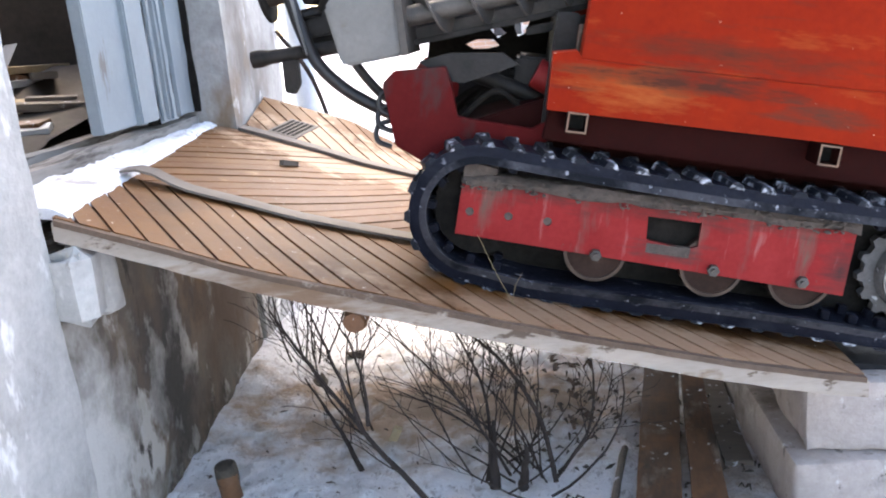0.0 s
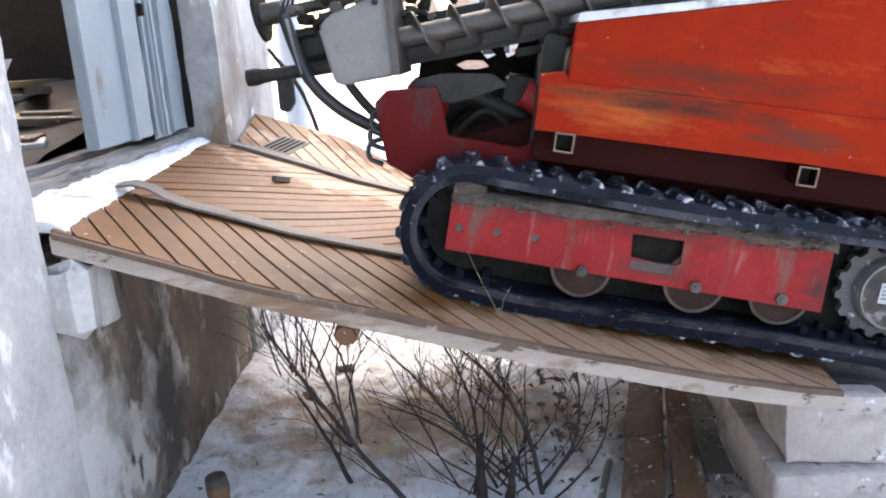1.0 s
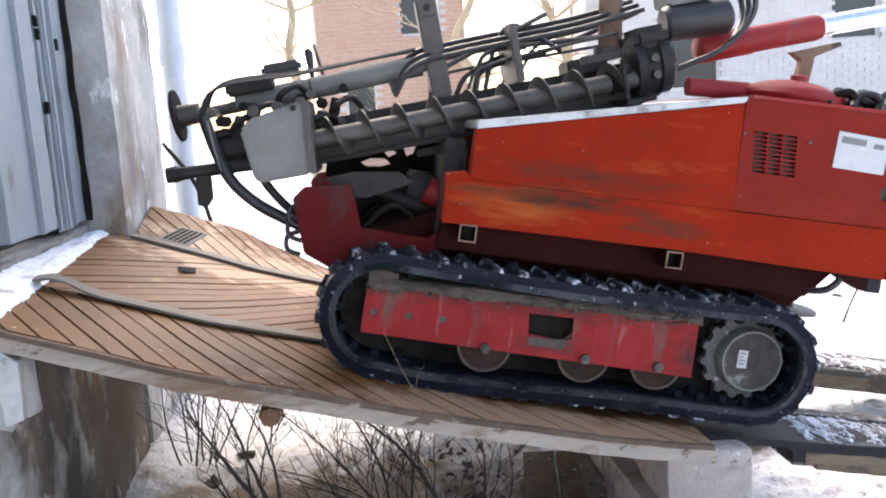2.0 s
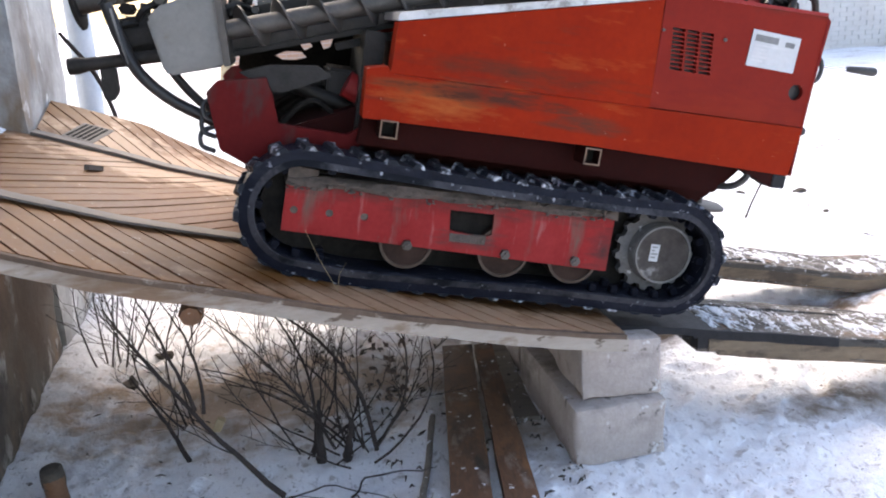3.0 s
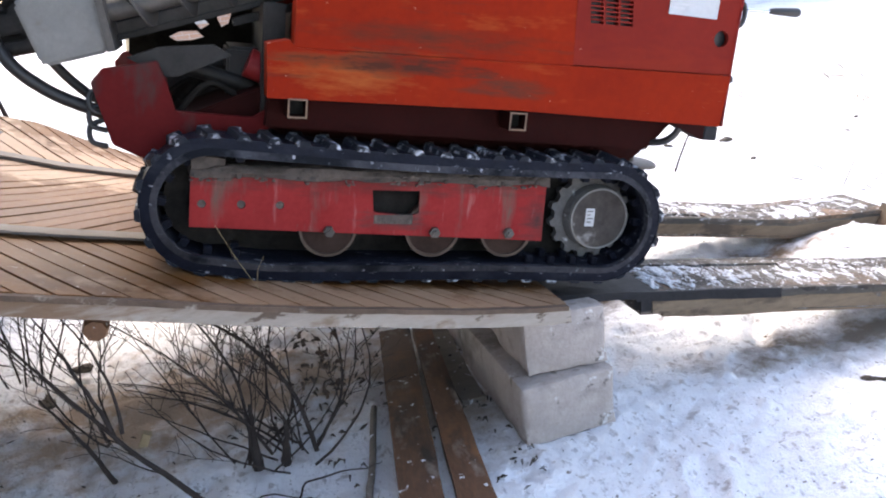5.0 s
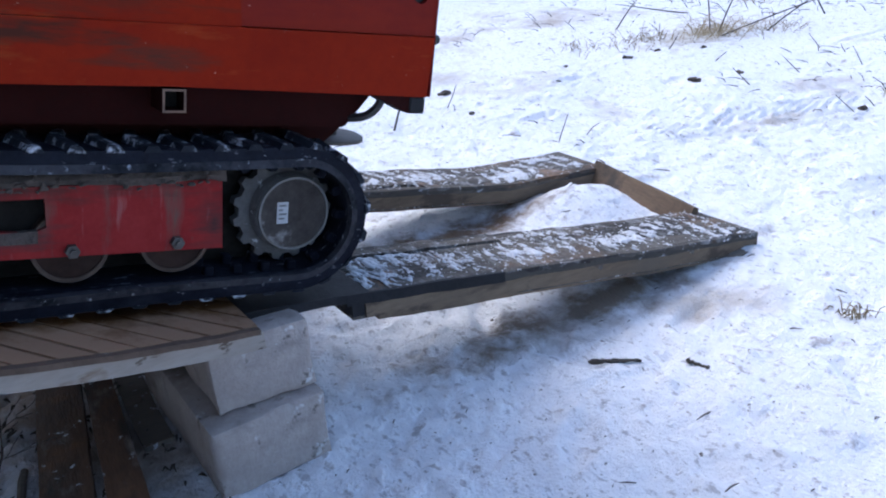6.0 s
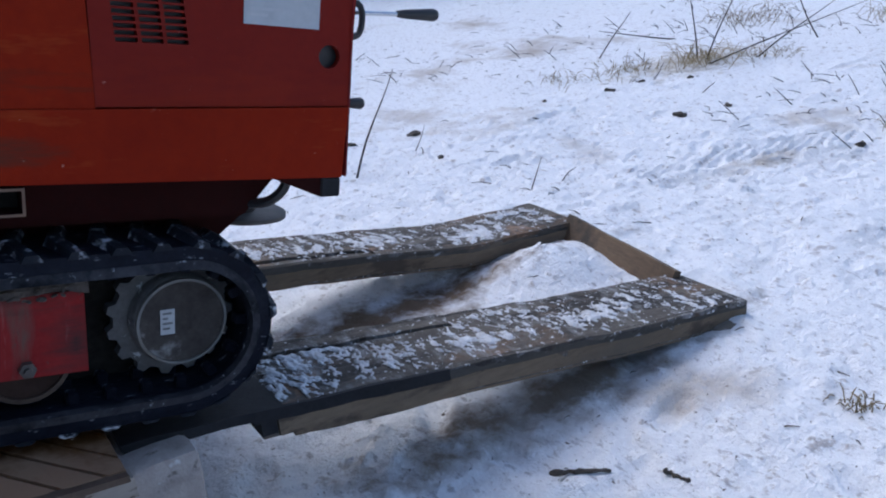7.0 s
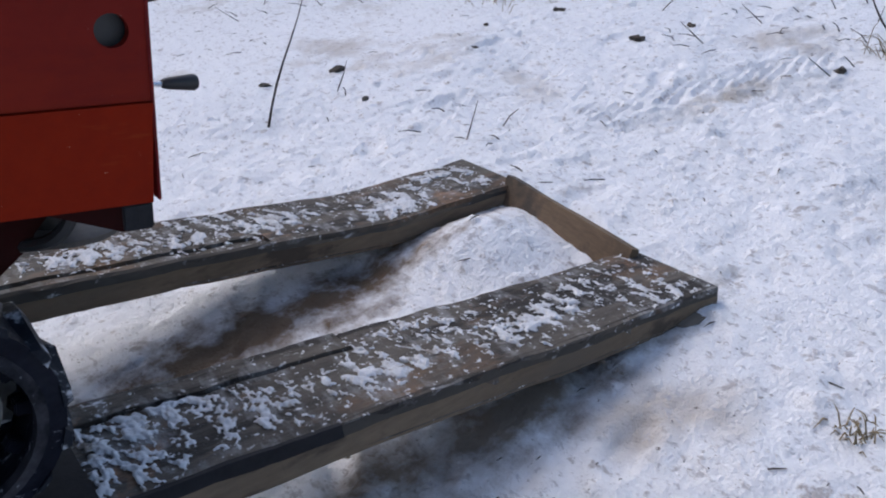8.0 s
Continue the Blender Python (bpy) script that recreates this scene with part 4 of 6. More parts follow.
def belt_mesh(y0, y1, thick, start=0.0):
    bm = bmesh.new()
    inner, outer = belt_path(start), belt_path(thick)
    rows = [[bm.verts.new((p[0], y, p[1])) for p, y in ((a, y0), (b, y0 + 0.006), (b, y1 - 0.006), (a, y1))] for a, b in zip(inner, outer)]
    for i in range(len(rows)):
        a, b = rows[i], rows[(i + 1) % len(rows)]
        for k in range(4):
            bm.faces.new((a[k], a[(k + 1) % 4], b[(k + 1) % 4], b[k]))
    return bm


def lug_mesh(width):
    """One slanting tread lug; z is outwards, x along the belt."""
    bm = bmesh.new()
    for s in (0, 1):
        ya, yb = (0.0, width * 0.52) if s == 0 else (width * 0.48, width)
        sh = 0.028
        x0, x1 = (0.0, sh) if s == 0 else (sh, 0.0)
        vs = []
        for y, xo, tp in ((ya, x0, 0.6 if s == 0 else 1), (yb, x1, 1 if s == 0 else 0.6)):
            for dx, z in ((-0.021, -0.004), (0.021, -0.004), (0.012, 0.019 * tp), (-0.012, 0.019 * tp)):
                vs.append(bm.verts.new((xo + dx, y, z)))
        for f in ((0, 1, 2, 3), (7, 6, 5, 4), (0, 4, 5, 1), (1, 5, 6, 2), (2, 6, 7, 3), (3, 7, 4, 0)):
            bm.faces.new([vs[i] for i in f])
    bmesh.ops.recalc_face_normals(bm, faces=bm.faces[:])
    me = bpy.data.meshes.new("tread_lug")
    bm.to_mesh(me)
    bm.free()
    me.materials.append(LUG_RUBBER)
    return me


def along_belt(offset, count):
    """Even places along the belt: x, z and the angle of the outward normal."""
    p = belt_path(offset)
    p.append(p[0])
    s = [0.0]
    for a, b in zip(p, p[1:]):
        s.append(s[-1] + math.hypot(b[0] - a[0], b[1] - a[1]))
    for k in range(count):
        d = s[-1] * k / count
        i = max(j for j in range(len(p) - 1) if s[j] <= d)
        f = (d - s[i]) / max(s[i + 1] - s[i], 1e-6)
        x, z = p[i][0] + f * (p[i + 1][0] - p[i][0]), p[i][1] + f * (p[i + 1][1] - p[i][1])
        tx, tz = p[i + 1][0] - p[i][0], p[i + 1][1] - p[i][1]
        yield x, z, math.degrees(math.atan2(tz, tx))


WHEEL_RUST = surface("rusty_wheel", (0.022, 0.013, 0.010, 1), (0.052, 0.032, 0.025, 1), 9.0, 0.85, 0.0, 0.2, 80.0, gloss=0.12)
RIM_RUST = surface("worn_rim", (0.055, 0.037, 0.028, 1), (0.11, 0.08, 0.062, 1), 12.0, 0.7, 0.1, 0.2, 80.0, gloss=0.2)
LUG = lug_mesh(0.205)


def track(y0, side):
    """One track; side +1 faces -y."""
    t = new("track")
    t.parent = rig
    tagged(t, "black rubber track with snow in its lugs")
    ya, yb = y0, y0 + 0.205
    part("belt", belt_mesh(ya, yb, 0.046), RUBBER, t, smooth=True)
    part("belt_lip", belt_mesh(ya - 0.006, ya + 0.02, 0.016, -0.004), BELT_SCUFF, t, "scuffed grey inner lip of the belt", True)
    for x, z, a in along_belt(0.046, 44):
        ob = new("tread_lug", LUG)
        ob.parent = t
        flat = 0.45 if z < -0.12 else 1.0
        ob.matrix_local = pose(x, ya, z, 0, -a, 0) @ pose(0, 0, 0, 180) @ pose(0, -0.205, 0) @ Matrix.Diagonal((1, 1, flat, 1))
    return t


def guard(y0, y1):
    """The dark wall behind the wheels."""
    return prism([(p[0], p[1]) for p in belt_path(0.004)], y0, y1)


near_track = track(-0.045, 1)
far_track = track(W - 0.17, -1)


def guide_teeth(y0, t):
    bm = box(-0.012, 0.012, 0, 0.03, -0.026, 0.002, 0.003)
    bmesh.ops.recalc_face_normals(bm, faces=bm.faces[:])
    me = bpy.data.meshes.new("guide_tooth")
    bm.to_mesh(me)
    bm.free()
    me.materials.append(RUBBER)
    for x, z, a in along_belt(0.0, 44):
        if x < -0.25 and x > -1.1:
            continue
        for dy in (0.045, 0.125):
            ob = new("guide_tooth", me)
            ob.parent = t
            ob.matrix_local = pose(x, y0 + dy, z, 0, -a, 0) @ pose(0, 0, 0, 180) @ pose(0, -0.03, 0)


guide_teeth(-0.045, near_track)


def gear_outline(cx, cz, r0, r1, n):
    pts = []
    for k in range(n):
        for f, r in ((-0.30, r0), (-0.14, r1), (0.14, r1), (0.30, r0)):
            a = 2 * math.pi * (k + f) / n
            pts.append((cx + r * math.cos(a), cz + r * math.sin(a)))
    return pts


def cyl_y(cx, cz, r, y0, y1, segs=28, dome=0.0):
    pts, rad = [(cx, y1, cz), (cx, y0 + dome, cz)], [r, r]
    if dome:
        pts += [(cx, y0 + dome * 0.3, cz), (cx, y0, cz)]
        rad += [r * 0.95, r * 0.72]
    return sweep(pts, rad, segs)


def running_gear(y0, flip):
    """Plate, wheels, idler and sprocket of one track; y0: the plate's outer face, flip -1 for the far side."""
    s = flip
    u = new("track_frame")
    u.parent = rig
    yy = lambda a, b: (min(y0 + s * a, y0 + s * b), max(y0 + s * a, y0 + s * b))
    window = [(-0.742, 0.084), (-0.594, 0.084), (-0.592, 0.016), (-0.620, 0.005), (-0.735, 0.016)]
    holes = [ring(x, 0.032, 0.0125, 14) for x in (-1.234, -1.124, -1.014)]
    part("side_plate", prism([(-1.268, -0.036), (-0.176, -0.070), (-0.180, 0.112), (-1.264, 0.112)], *yy(0, 0.014), [window] + holes), PLATE_RED, u, "faded red side plate with mud streaks")
    for x in (-1.234, -1.124, -1.014):
        part("hole_mud", cyl_y(x, 0.032, 0.012, *yy(0.004, 0.02), 12), MUD, u)
    bm = prism([(-1.25, -0.03), (-0.2, -0.06), (-0.2, 0.10), (-1.25, 0.10)], *yy(0.05, 0.12))
    part("frame_beam", bm, GRIME, u)
    bm = rough_block(-1.27, -0.17, *yy(-0.010, 0.12), 0.106, 0.146, 0.022, 0.010, 41)
    part("mud_ledge", bm, MUD, u, "frozen mud on the plate's upper edge", True)
    rng = random.Random(77)
    bm = bmesh.new()
    for k in range(170):
        x = rng.uniform(-1.265, -0.19)
        y = y0 + s * rng.uniform(-0.012, 0.006)
        m = Matrix.Translation((x, y, rng.uniform(0.100, 0.143))) @ Matrix.Diagonal((rng.uniform(0.003, 0.011), rng.uniform(0.003, 0.006), rng.uniform(0.002, 0.006), 1))
        for v in bmesh.ops.create_icosphere(bm, subdivisions=2, radius=1.0, matrix=m)["verts"]:
            v.co += Vector((0.004, 0.004, 0.004)) * noise.noise(v.co * 70)
    tagged(part("mud_crust", bm, MUD, u, "crumbs of frozen mud"), kind="stuff")
    bm = rough_block(-1.262, -1.16, *yy(-0.015, 0.08), 0.135, 0.172, 0.03, 0.014, 43)
    part("mud_lump", bm, MUD, u, "", True)
    part("bracket", rough_block(-0.735, -0.61, *yy(-0.003, 0.02), -0.022, 0.010, 0.03, 0.003, 44), MUD, u)
    for x in (-0.868, -0.540, -0.295):
        wz = -0.040
        w = part("road_wheel", cyl_y(x, wz, 0.088, *yy(0.018, 0.10)), WHEEL_RUST, u, "rusty rimmed road wheel", True)
        part("rim", prism(ring(x, wz, 0.0885, 28), *yy(0.012, 0.022), [ring(x, wz, 0.079, 28)]), RIM_RUST, w)
        nut = part("axle_nut", prism(ring(x, -0.044, 0.017, 6), *yy(-0.016, 0.0)), STEEL, u)
        part("bolt", cyl_y(x, -0.044, 0.008, *yy(-0.024, 0.0), 10), STEEL, nut)
    part("idler", cyl_y(IDLER[0], IDLER[1], 0.135, *yy(0.06, 0.13)), GRIME, u, "dark idler wheel", True)
    part("sprocket", prism(gear_outline(0.024, 0, 0.130, 0.145, 15), *yy(0.075, 0.105)), HUB_GREY, u, "toothed drive sprocket caked with snow")
    hub = part("drive_hub", cyl_y(0.032, 0.0, 0.108, *yy(0.034, 0.12), 36, 0.012 * 1), HUB_GREY, u, "grey drive hub", True)
    part("hub_ring", prism(ring(0.034, 0, 0.103, 36), *yy(0.024, 0.040), [ring(0.034, 0, 0.097, 36)]), GREY_PAINT, hub)
    part("hub_cap", cyl_y(0.034, 0.0, 0.0965, *yy(0.028, 0.046), 36), HUB_DARK, hub, "dark round hub cap", True)
    if flip > 0:
        st = part("sticker", box(-0.016, 0.016, 0.0255, 0.0285, -0.026, 0.034), WHITE_LABEL, hub, "small white sticker")
        for k, wd in enumerate((0.02, 0.012, 0.022, 0.016)):
            part("print_bar", box(-0.011, -0.011 + wd, 0.0246, 0.0256, 0.022 - 0.012 * k, 0.027 - 0.012 * k), PRINT, st)
    part("inner_guard", guard(*yy(0.135, 0.155)), GRIME, u)
    return u


running_gear(0.0, 1)
running_gear(W - 0.045, -1)

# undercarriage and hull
hull = part("hull", prism([(-1.10, 0.10), (0.10, 0.09), (0.24, 0.21), (0.30, 0.345), (-1.05, 0.36), (-1.30, 0.25)], 0.17, W - 0.21, bevel=0.006), SHADED_RED, rig, "red hull between the tracks, shade put into its colour")
part("side_skirt", prism([(-1.06, 0.25), (0.19, 0.23), (0.28, 0.335), (-1.05, 0.345)], 0.06, 0.17, bevel=0.004), SHADED_RED, rig)


def hood(y_out, s):
    """The side panels of the hood."""
    yy = lambda a, b: (min(y_out + s * a, y_out + s * b), max(y_out + s * a, y_out + s * b))
    lower = [(-1.062, 0.343), (-0.317, 0.346), (0.394, 0.330), (0.404, 0.494), (-0.55, 0.486), (-0.985, 0.484), (-1.004, 0.505), (-1.066, 0.492)]
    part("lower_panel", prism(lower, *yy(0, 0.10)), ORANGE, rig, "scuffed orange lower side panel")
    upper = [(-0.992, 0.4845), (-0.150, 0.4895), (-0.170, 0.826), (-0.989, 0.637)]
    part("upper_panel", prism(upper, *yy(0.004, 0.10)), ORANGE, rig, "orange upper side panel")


hood(-0.03, 1)
hood(W - 0.02, -1)
slots = []
for c in range(3):
    for r in range(10):
        x, z = -0.124 + 0.050 * c + 0.0016 * r, 0.748 - 0.0133 * r
        slots.append([(x, z), (x + 0.043, z - 0.0005), (x + 0.044, z - 0.0092), (x + 0.001, z - 0.0088)])
rear = [(-0.1495, 0.4925), (0.404, 0.496), (0.418, 0.845), (0.40, 0.860), (-0.15, 0.848), (-0.166, 0.826)]
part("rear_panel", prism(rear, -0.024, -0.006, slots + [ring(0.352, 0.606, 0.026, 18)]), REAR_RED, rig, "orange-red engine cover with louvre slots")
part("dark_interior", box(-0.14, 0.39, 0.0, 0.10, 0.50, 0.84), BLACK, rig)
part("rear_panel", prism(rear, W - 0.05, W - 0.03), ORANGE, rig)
part("engine_block", box(-0.95, 0.385, 0.08, W - 0.13, 0.35, 0.60, 0.01), SHADED_RED, rig)
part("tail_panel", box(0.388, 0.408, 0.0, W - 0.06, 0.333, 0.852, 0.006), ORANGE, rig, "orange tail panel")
part("tail_flange", box(0.4045, 0.409, -0.028, 0.0, 0.33, 0.85, 0.002), RED, rig)
part("top_cover", prism([(-0.15, 0.846), (0.40, 0.858), (0.40, 0.868), (-0.15, 0.856)], -0.028, W - 0.03), RED, rig, "red engine top cover")
bm = prism([(-0.992, 0.639), (-0.172, 0.828), (-0.166, 0.848), (-0.99, 0.664)], -0.036, W - 0.01, bevel=0.003)
part("deck_plate", bm, ALU, rig, "scratched aluminium checker plate deck")
for x, z in ((-0.977, 0.318), (-0.312, 0.313)):
    o, i = 0.0275, 0.0225
    part("square_socket", prism([(x - o, z - o), (x + o, z - o), (x + o, z + o), (x - o, z + o)], -0.030, 0.06, [[(x - i, z - i), (x - i, z + i), (x + i, z + i), (x + i, z - i)]]), SHADED_RED, rig, "open square steel socket")
    part("socket_rim", prism([(x - o, z - o), (x + o, z - o), (x + o, z + o), (x - o, z + o)], -0.034, -0.0305, [[(x - i, z - i), (x - i, z + i), (x + i, z + i), (x + i, z - i)]]), RUST, rig, "bare steel rim")
    part("socket_core", box(x - i + 0.001, x + i - 0.001, 0.02, 0.05, z - i + 0.001, z + i - 0.001), GRIME, rig)
part("vent_bolt", cyl_y(0.06, 0.735, 0.006, -0.03, -0.02, 8), STEEL, rig)
part("vent_bolt", cyl_y(-0.155, 0.735, 0.005, -0.03, -0.02, 8), STEEL, rig)
lab = part("data_plate", prism([(0.149, 0.668), (0.322, 0.664), (0.324, 0.776), (0.150, 0.783)], -0.0275, -0.0245), WHITE_LABEL, rig, "white maker's plate with printed lines")
part("print_bar", prism([(0.162, 0.748), (0.245, 0.745), (0.246, 0.766), (0.163, 0.769)], -0.029, -0.0277), PRINT, lab)
part("print_bar", prism([(0.272, 0.742), (0.305, 0.741), (0.306, 0.757), (0.273, 0.758)], -0.029, -0.0277), PRINT, lab)
GREY_PRINT = surface("faint_print", (0.45, 0.45, 0.46, 1), (0.55, 0.55, 0.56, 1), 20.0, 0.6, 0, 0, 60.0)
for k, wd in enumerate((0.11, 0.06, 0.05, 0.075, 0.04)):
    part("print_bar", prism([(0.162, 0.733 - 0.012 * k), (0.162 + wd, 0.732 - 0.012 * k), (0.162 + wd, 0.738 - 0.012 * k), (0.162, 0.739 - 0.012 * k)], -0.029, -0.0277), GREY_PRINT, lab)

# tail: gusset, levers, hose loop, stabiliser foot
part("gusset", prism([(0.22, 0.335), (0.39, 0.328), (0.392, 0.285), (0.345, 0.283)], -0.02, 0.05), SHADED_RED, rig, "dark box at the tail's lower edge")
part("tail_box", box(0.345, 0.395, -0.024, 0.06, 0.283, 0.329, 0.003), BLACK_STEEL, rig)


def lever(x, y, z, ln, rise):
    l = part("lever", sweep([(x, y, z), (x + ln * 0.6, y, z + rise * 0.6)], 0.005, 8), CHROME, rig, "control lever with black knob", True)
    a, b = Vector((x + ln * 0.60, y, z + rise * 0.60)), Vector((x + ln, y, z + rise))
    part("knob", sweep([a, a.lerp(b, 0.15), a.lerp(b, 0.9), b], [0.008, 0.011, 0.016, 0.012], 12), BLACK, l, smooth=True)


lever(0.40, 0.054, 0.703, 0.285, 0.010)
lever(0.40, 0.20, 0.476, 0.170, -0.003)
part("hose", sweep(smooth_path([(0.405, 0.05, 0.735), (0.46, 0.04, 0.72), (0.455, 0.03, 0.66), (0.405, 0.02, 0.645)]), 0.008, 8), BLACK, rig, "", True)
part("hose", sweep(smooth_path([(0.17, 0.10, 0.25), (0.24, 0.04, 0.265), (0.275, 0.02, 0.31), (0.25, 0.03, 0.34)]), 0.012, 8), BLACK, rig, "", True)
sf = part("stabiliser_foot", sweep([(0.37, 0.52, 0.105), (0.37, 0.52, 0.117), (0.37, 0.52, 0.125)], [0.125, 0.125, 0.11], 32), STEEL, rig, "round grey steel stabiliser foot", True)
part("leg", sweep([(0.35, 0.52, 0.12), (0.345, 0.52, 0.165), (0.344, 0.52, 0.166), (0.32, 0.52, 0.36)], [0.055, 0.055, 0.045, 0.045], 18), DARK_STEEL, sf, smooth=True)

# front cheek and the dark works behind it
# near cheek only: darker than RED, which the far cheek keeps
CHEEK_RED = surface("darker_cheek_red", (0.080, 0.0075, 0.008, 1), (0.115, 0.012, 0.0115, 1), 4.0, 0.6, 0, 0.08, 60.0, [((0.06, 0.03, 0.028, 1), 6.0, 0.62, 0.12, (1, 1, 0.5))], gloss=0.05)
cheek = [(-1.530, 0.345), (-1.500, 0.385), (-1.355, 0.415), (-1.330, 0.36), (-1.305, 0.278), (-1.09, 0.270), (-1.045, 0.30), (-1.045, 0.17), (-1.385, 0.135), (-1.475, 0.175)]
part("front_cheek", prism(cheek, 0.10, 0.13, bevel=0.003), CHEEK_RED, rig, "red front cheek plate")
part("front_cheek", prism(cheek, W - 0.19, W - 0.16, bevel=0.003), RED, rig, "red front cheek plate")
part("front_floor", box(-1.47, -1.04, 0.131, W - 0.191, 0.165, 0.20), SHADED_RED, rig)
part("shield", prism([(-1.44, 0.415), (-1.35, 0.450), (-1.20, 0.468), (-1.15, 0.44), (-1.30, 0.37), (-1.345, 0.37)], 0.16, 0.19), DARK_STEEL, rig, "dark grey guard plate")
part("bulkhead", box(-1.065, -1.0, 0.14, W - 0.2, 0.25, 0.60, 0.004), DARK_STEEL, rig)
part("liner", box(-1.34, -1.06, 0.55, 0.58, 0.19, 0.40, 0.003), DARK_STEEL, rig)
part("valve_bank", box(-1.16, -1.01, 0.30, 0.70, 0.26, 0.46, 0.01), DARK_STEEL, rig)
part("red_cap", sweep([(-1.10, 0.24, 0.42), (-1.05, 0.24, 0.40)], 0.045, 16), RED, rig, "red cap", True)
part("ram", sweep([(-1.32, 0.30, 0.40), (-1.03, 0.30, 0.33)], 0.025, 14), DARK_STEEL, rig, "", True)
rng = random.Random(9)
# dark brackets under the auger, with gaps between them
gaps = [[(-1.335, 0.462), (-1.30, 0.482), (-1.245, 0.488), (-1.222, 0.470), (-1.26, 0.456), (-1.31, 0.450)], [(-1.262, 0.522), (-1.228, 0.532), (-1.205, 0.512), (-1.232, 0.494)], [(-1.185, 0.560), (-1.13, 0.572), (-1.142, 0.520), (-1.165, 0.507), (-1.178, 0.530)]]
part("bracket", prism([(-1.46, 0.40), (-1.46, 0.52), (-1.0, 0.66), (-1.0, 0.30), (-1.30, 0.30)], 0.60, 0.62, gaps), GRIME, rig, "oily black bracket under the auger")
# thin black sheet added over front_floor to darken the pit
part("liner", box(-1.34, -1.06, 0.135, 0.58, 0.201, 0.208), GRIME, rig)
for k in range(11):
    y = 0.22 + 0.05 * k
    x0, z0 = -1.30 + rng.uniform(-0.1, 0.1), 0.23 + rng.uniform(0, 0.06)
    part("hose", sweep(smooth_path([(x0, y, z0), (x0 + 0.10, y + rng.uniform(-0.04, 0.04), z0 + rng.uniform(0.0, 0.12)), (x0 + 0.22, y, z0 + rng.uniform(0.05, 0.2)), (-0.99, y, 0.42 + rng.uniform(-0.1, 0.1))]), 0.009, 7), GRIME, rig, "", True)

# mast with auger
A0, A1 = Vector((-1.50, 0.20, 0.532)), Vector((-0.43, 0.20, 0.884))
axis = (A1 - A0).normalized()
upv = Vector((-axis.z, 0, axis.x))


def on_mast(s, y, u):
    """A point s along the auger from its foot, y across and u above its axis."""
    return Vector((A0.x, 0, A0.z)) + axis * s + upv * u + Vector((0, y, 0))


def mast_box(s0, s1, y0, y1, u0, u1, bevel=0.003):
    bm = box(s0, s1, y0, y1, u0, u1, bevel)
    m = Matrix((( axis.x, 0, upv.x, A0.x), (0, 1, 0, 0), (axis.z, 0, upv.z, A0.z), (0, 0, 0, 1)))
    bmesh.ops.transform(bm, matrix=m, verts=bm.verts[:])
    return bm


AL = (A1 - A0).length
mast = part("mast", mast_box(-0.25, 1.25, 0.36, 0.62, -0.055, 0.06), DARK_STEEL, rig, "dark oily steel mast")
part("rail", mast_box(-0.22, 1.22, 0.335, 0.36, -0.075, -0.035), STEEL, mast)
part("rail", mast_box(0.34, 1.20, 0.30, 0.36, -0.125, -0.10), DARK_STEEL, mast)
part("rail", mast_box(0.0, 1.18, 0.26, 0.34, -0.085, -0.068), DARK_STEEL, mast)
auger = part("auger", sweep([on_mast(-0.02, 0.20, 0), on_mast(AL, 0.20, 0)], 0.030, 18), STEEL, rig, "steel auger with worn bright flight", True)
bm = bmesh.new()
pitch, turns, seg = 0.118, 8.6, 22
prev = None
for k in range(int(turns * seg) + 1):
    a = 2 * math.pi * k / seg
    s = 0.03 + pitch * k / seg
    c, sn = math.cos(a), math.sin(a)
    quad = []
    for r, ds in ((0.026, -0.007), (0.068, -0.003), (0.068, 0.003), (0.026, 0.007)):
        quad.append(bm.verts.new(on_mast(s + ds, 0.20 + r * c, r * sn)))
    if prev:
        for i in range(4):
            bm.faces.new((prev[i], prev[(i + 1) % 4], quad[(i + 1) % 4], quad[i]))
    prev = quad
part("flight", bm, STEEL, auger, smooth=True)
head_pts = [(-1.715, 0.535), (-1.690, 0.575), (-1.545, 0.650), (-1.525, 0.645), (-1.478, 0.445), (-1.485, 0.428), (-1.640, 0.380), (-1.655, 0.392)]
head = part("clamp_box", prism(head_pts, 0.10, 0.38, bevel=0.008), GREY_PAINT, rig, "mud-grey box at the foot of the mast")
part("flange", prism([(-1.535, 0.655), (-1.515, 0.655), (-1.462, 0.435), (-1.482, 0.430)], 0.09, 0.39), STEEL, head)
part("eye", cyl_y(-1.558, 0.628, 0.010, 0.094, 0.11, 12), DARK_STEEL, head)
ram = part("feed_cylinder", sweep([on_mast(-0.24, 0.42, 0.168), on_mast(-0.10, 0.42, 0.170), on_mast(-0.099, 0.42, 0.170), on_mast(0.40, 0.42, 0.182), on_mast(0.415, 0.42, 0.182), on_mast(0.416, 0.42, 0.182), on_mast(0.44, 0.42, 0.183)], [0.029, 0.031, 0.037, 0.037, 0.037, 0.024, 0.022], 20), GREY_PAINT, rig, "grey hydraulic cylinder along the mast", True)
part("clamp_ring", sweep([on_mast(0.02, 0.42, 0.172), on_mast(0.026, 0.42, 0.172)], 0.0395, 20), DARK_STEEL, ram, smooth=True)
part("rod", sweep([on_mast(-0.40, 0.42, 0.155), on_mast(-0.15, 0.42, 0.16)], 0.020, 14), STEEL, ram, smooth=True)
wheel = part("disc", sweep([on_mast(-0.455, 0.42, 0.165), on_mast(-0.45, 0.42, 0.165), on_mast(-0.44, 0.42, 0.165)], [0.078, 0.09, 0.088], 32), GRIME, rig, "dark steel disc at the mast's foot", True)
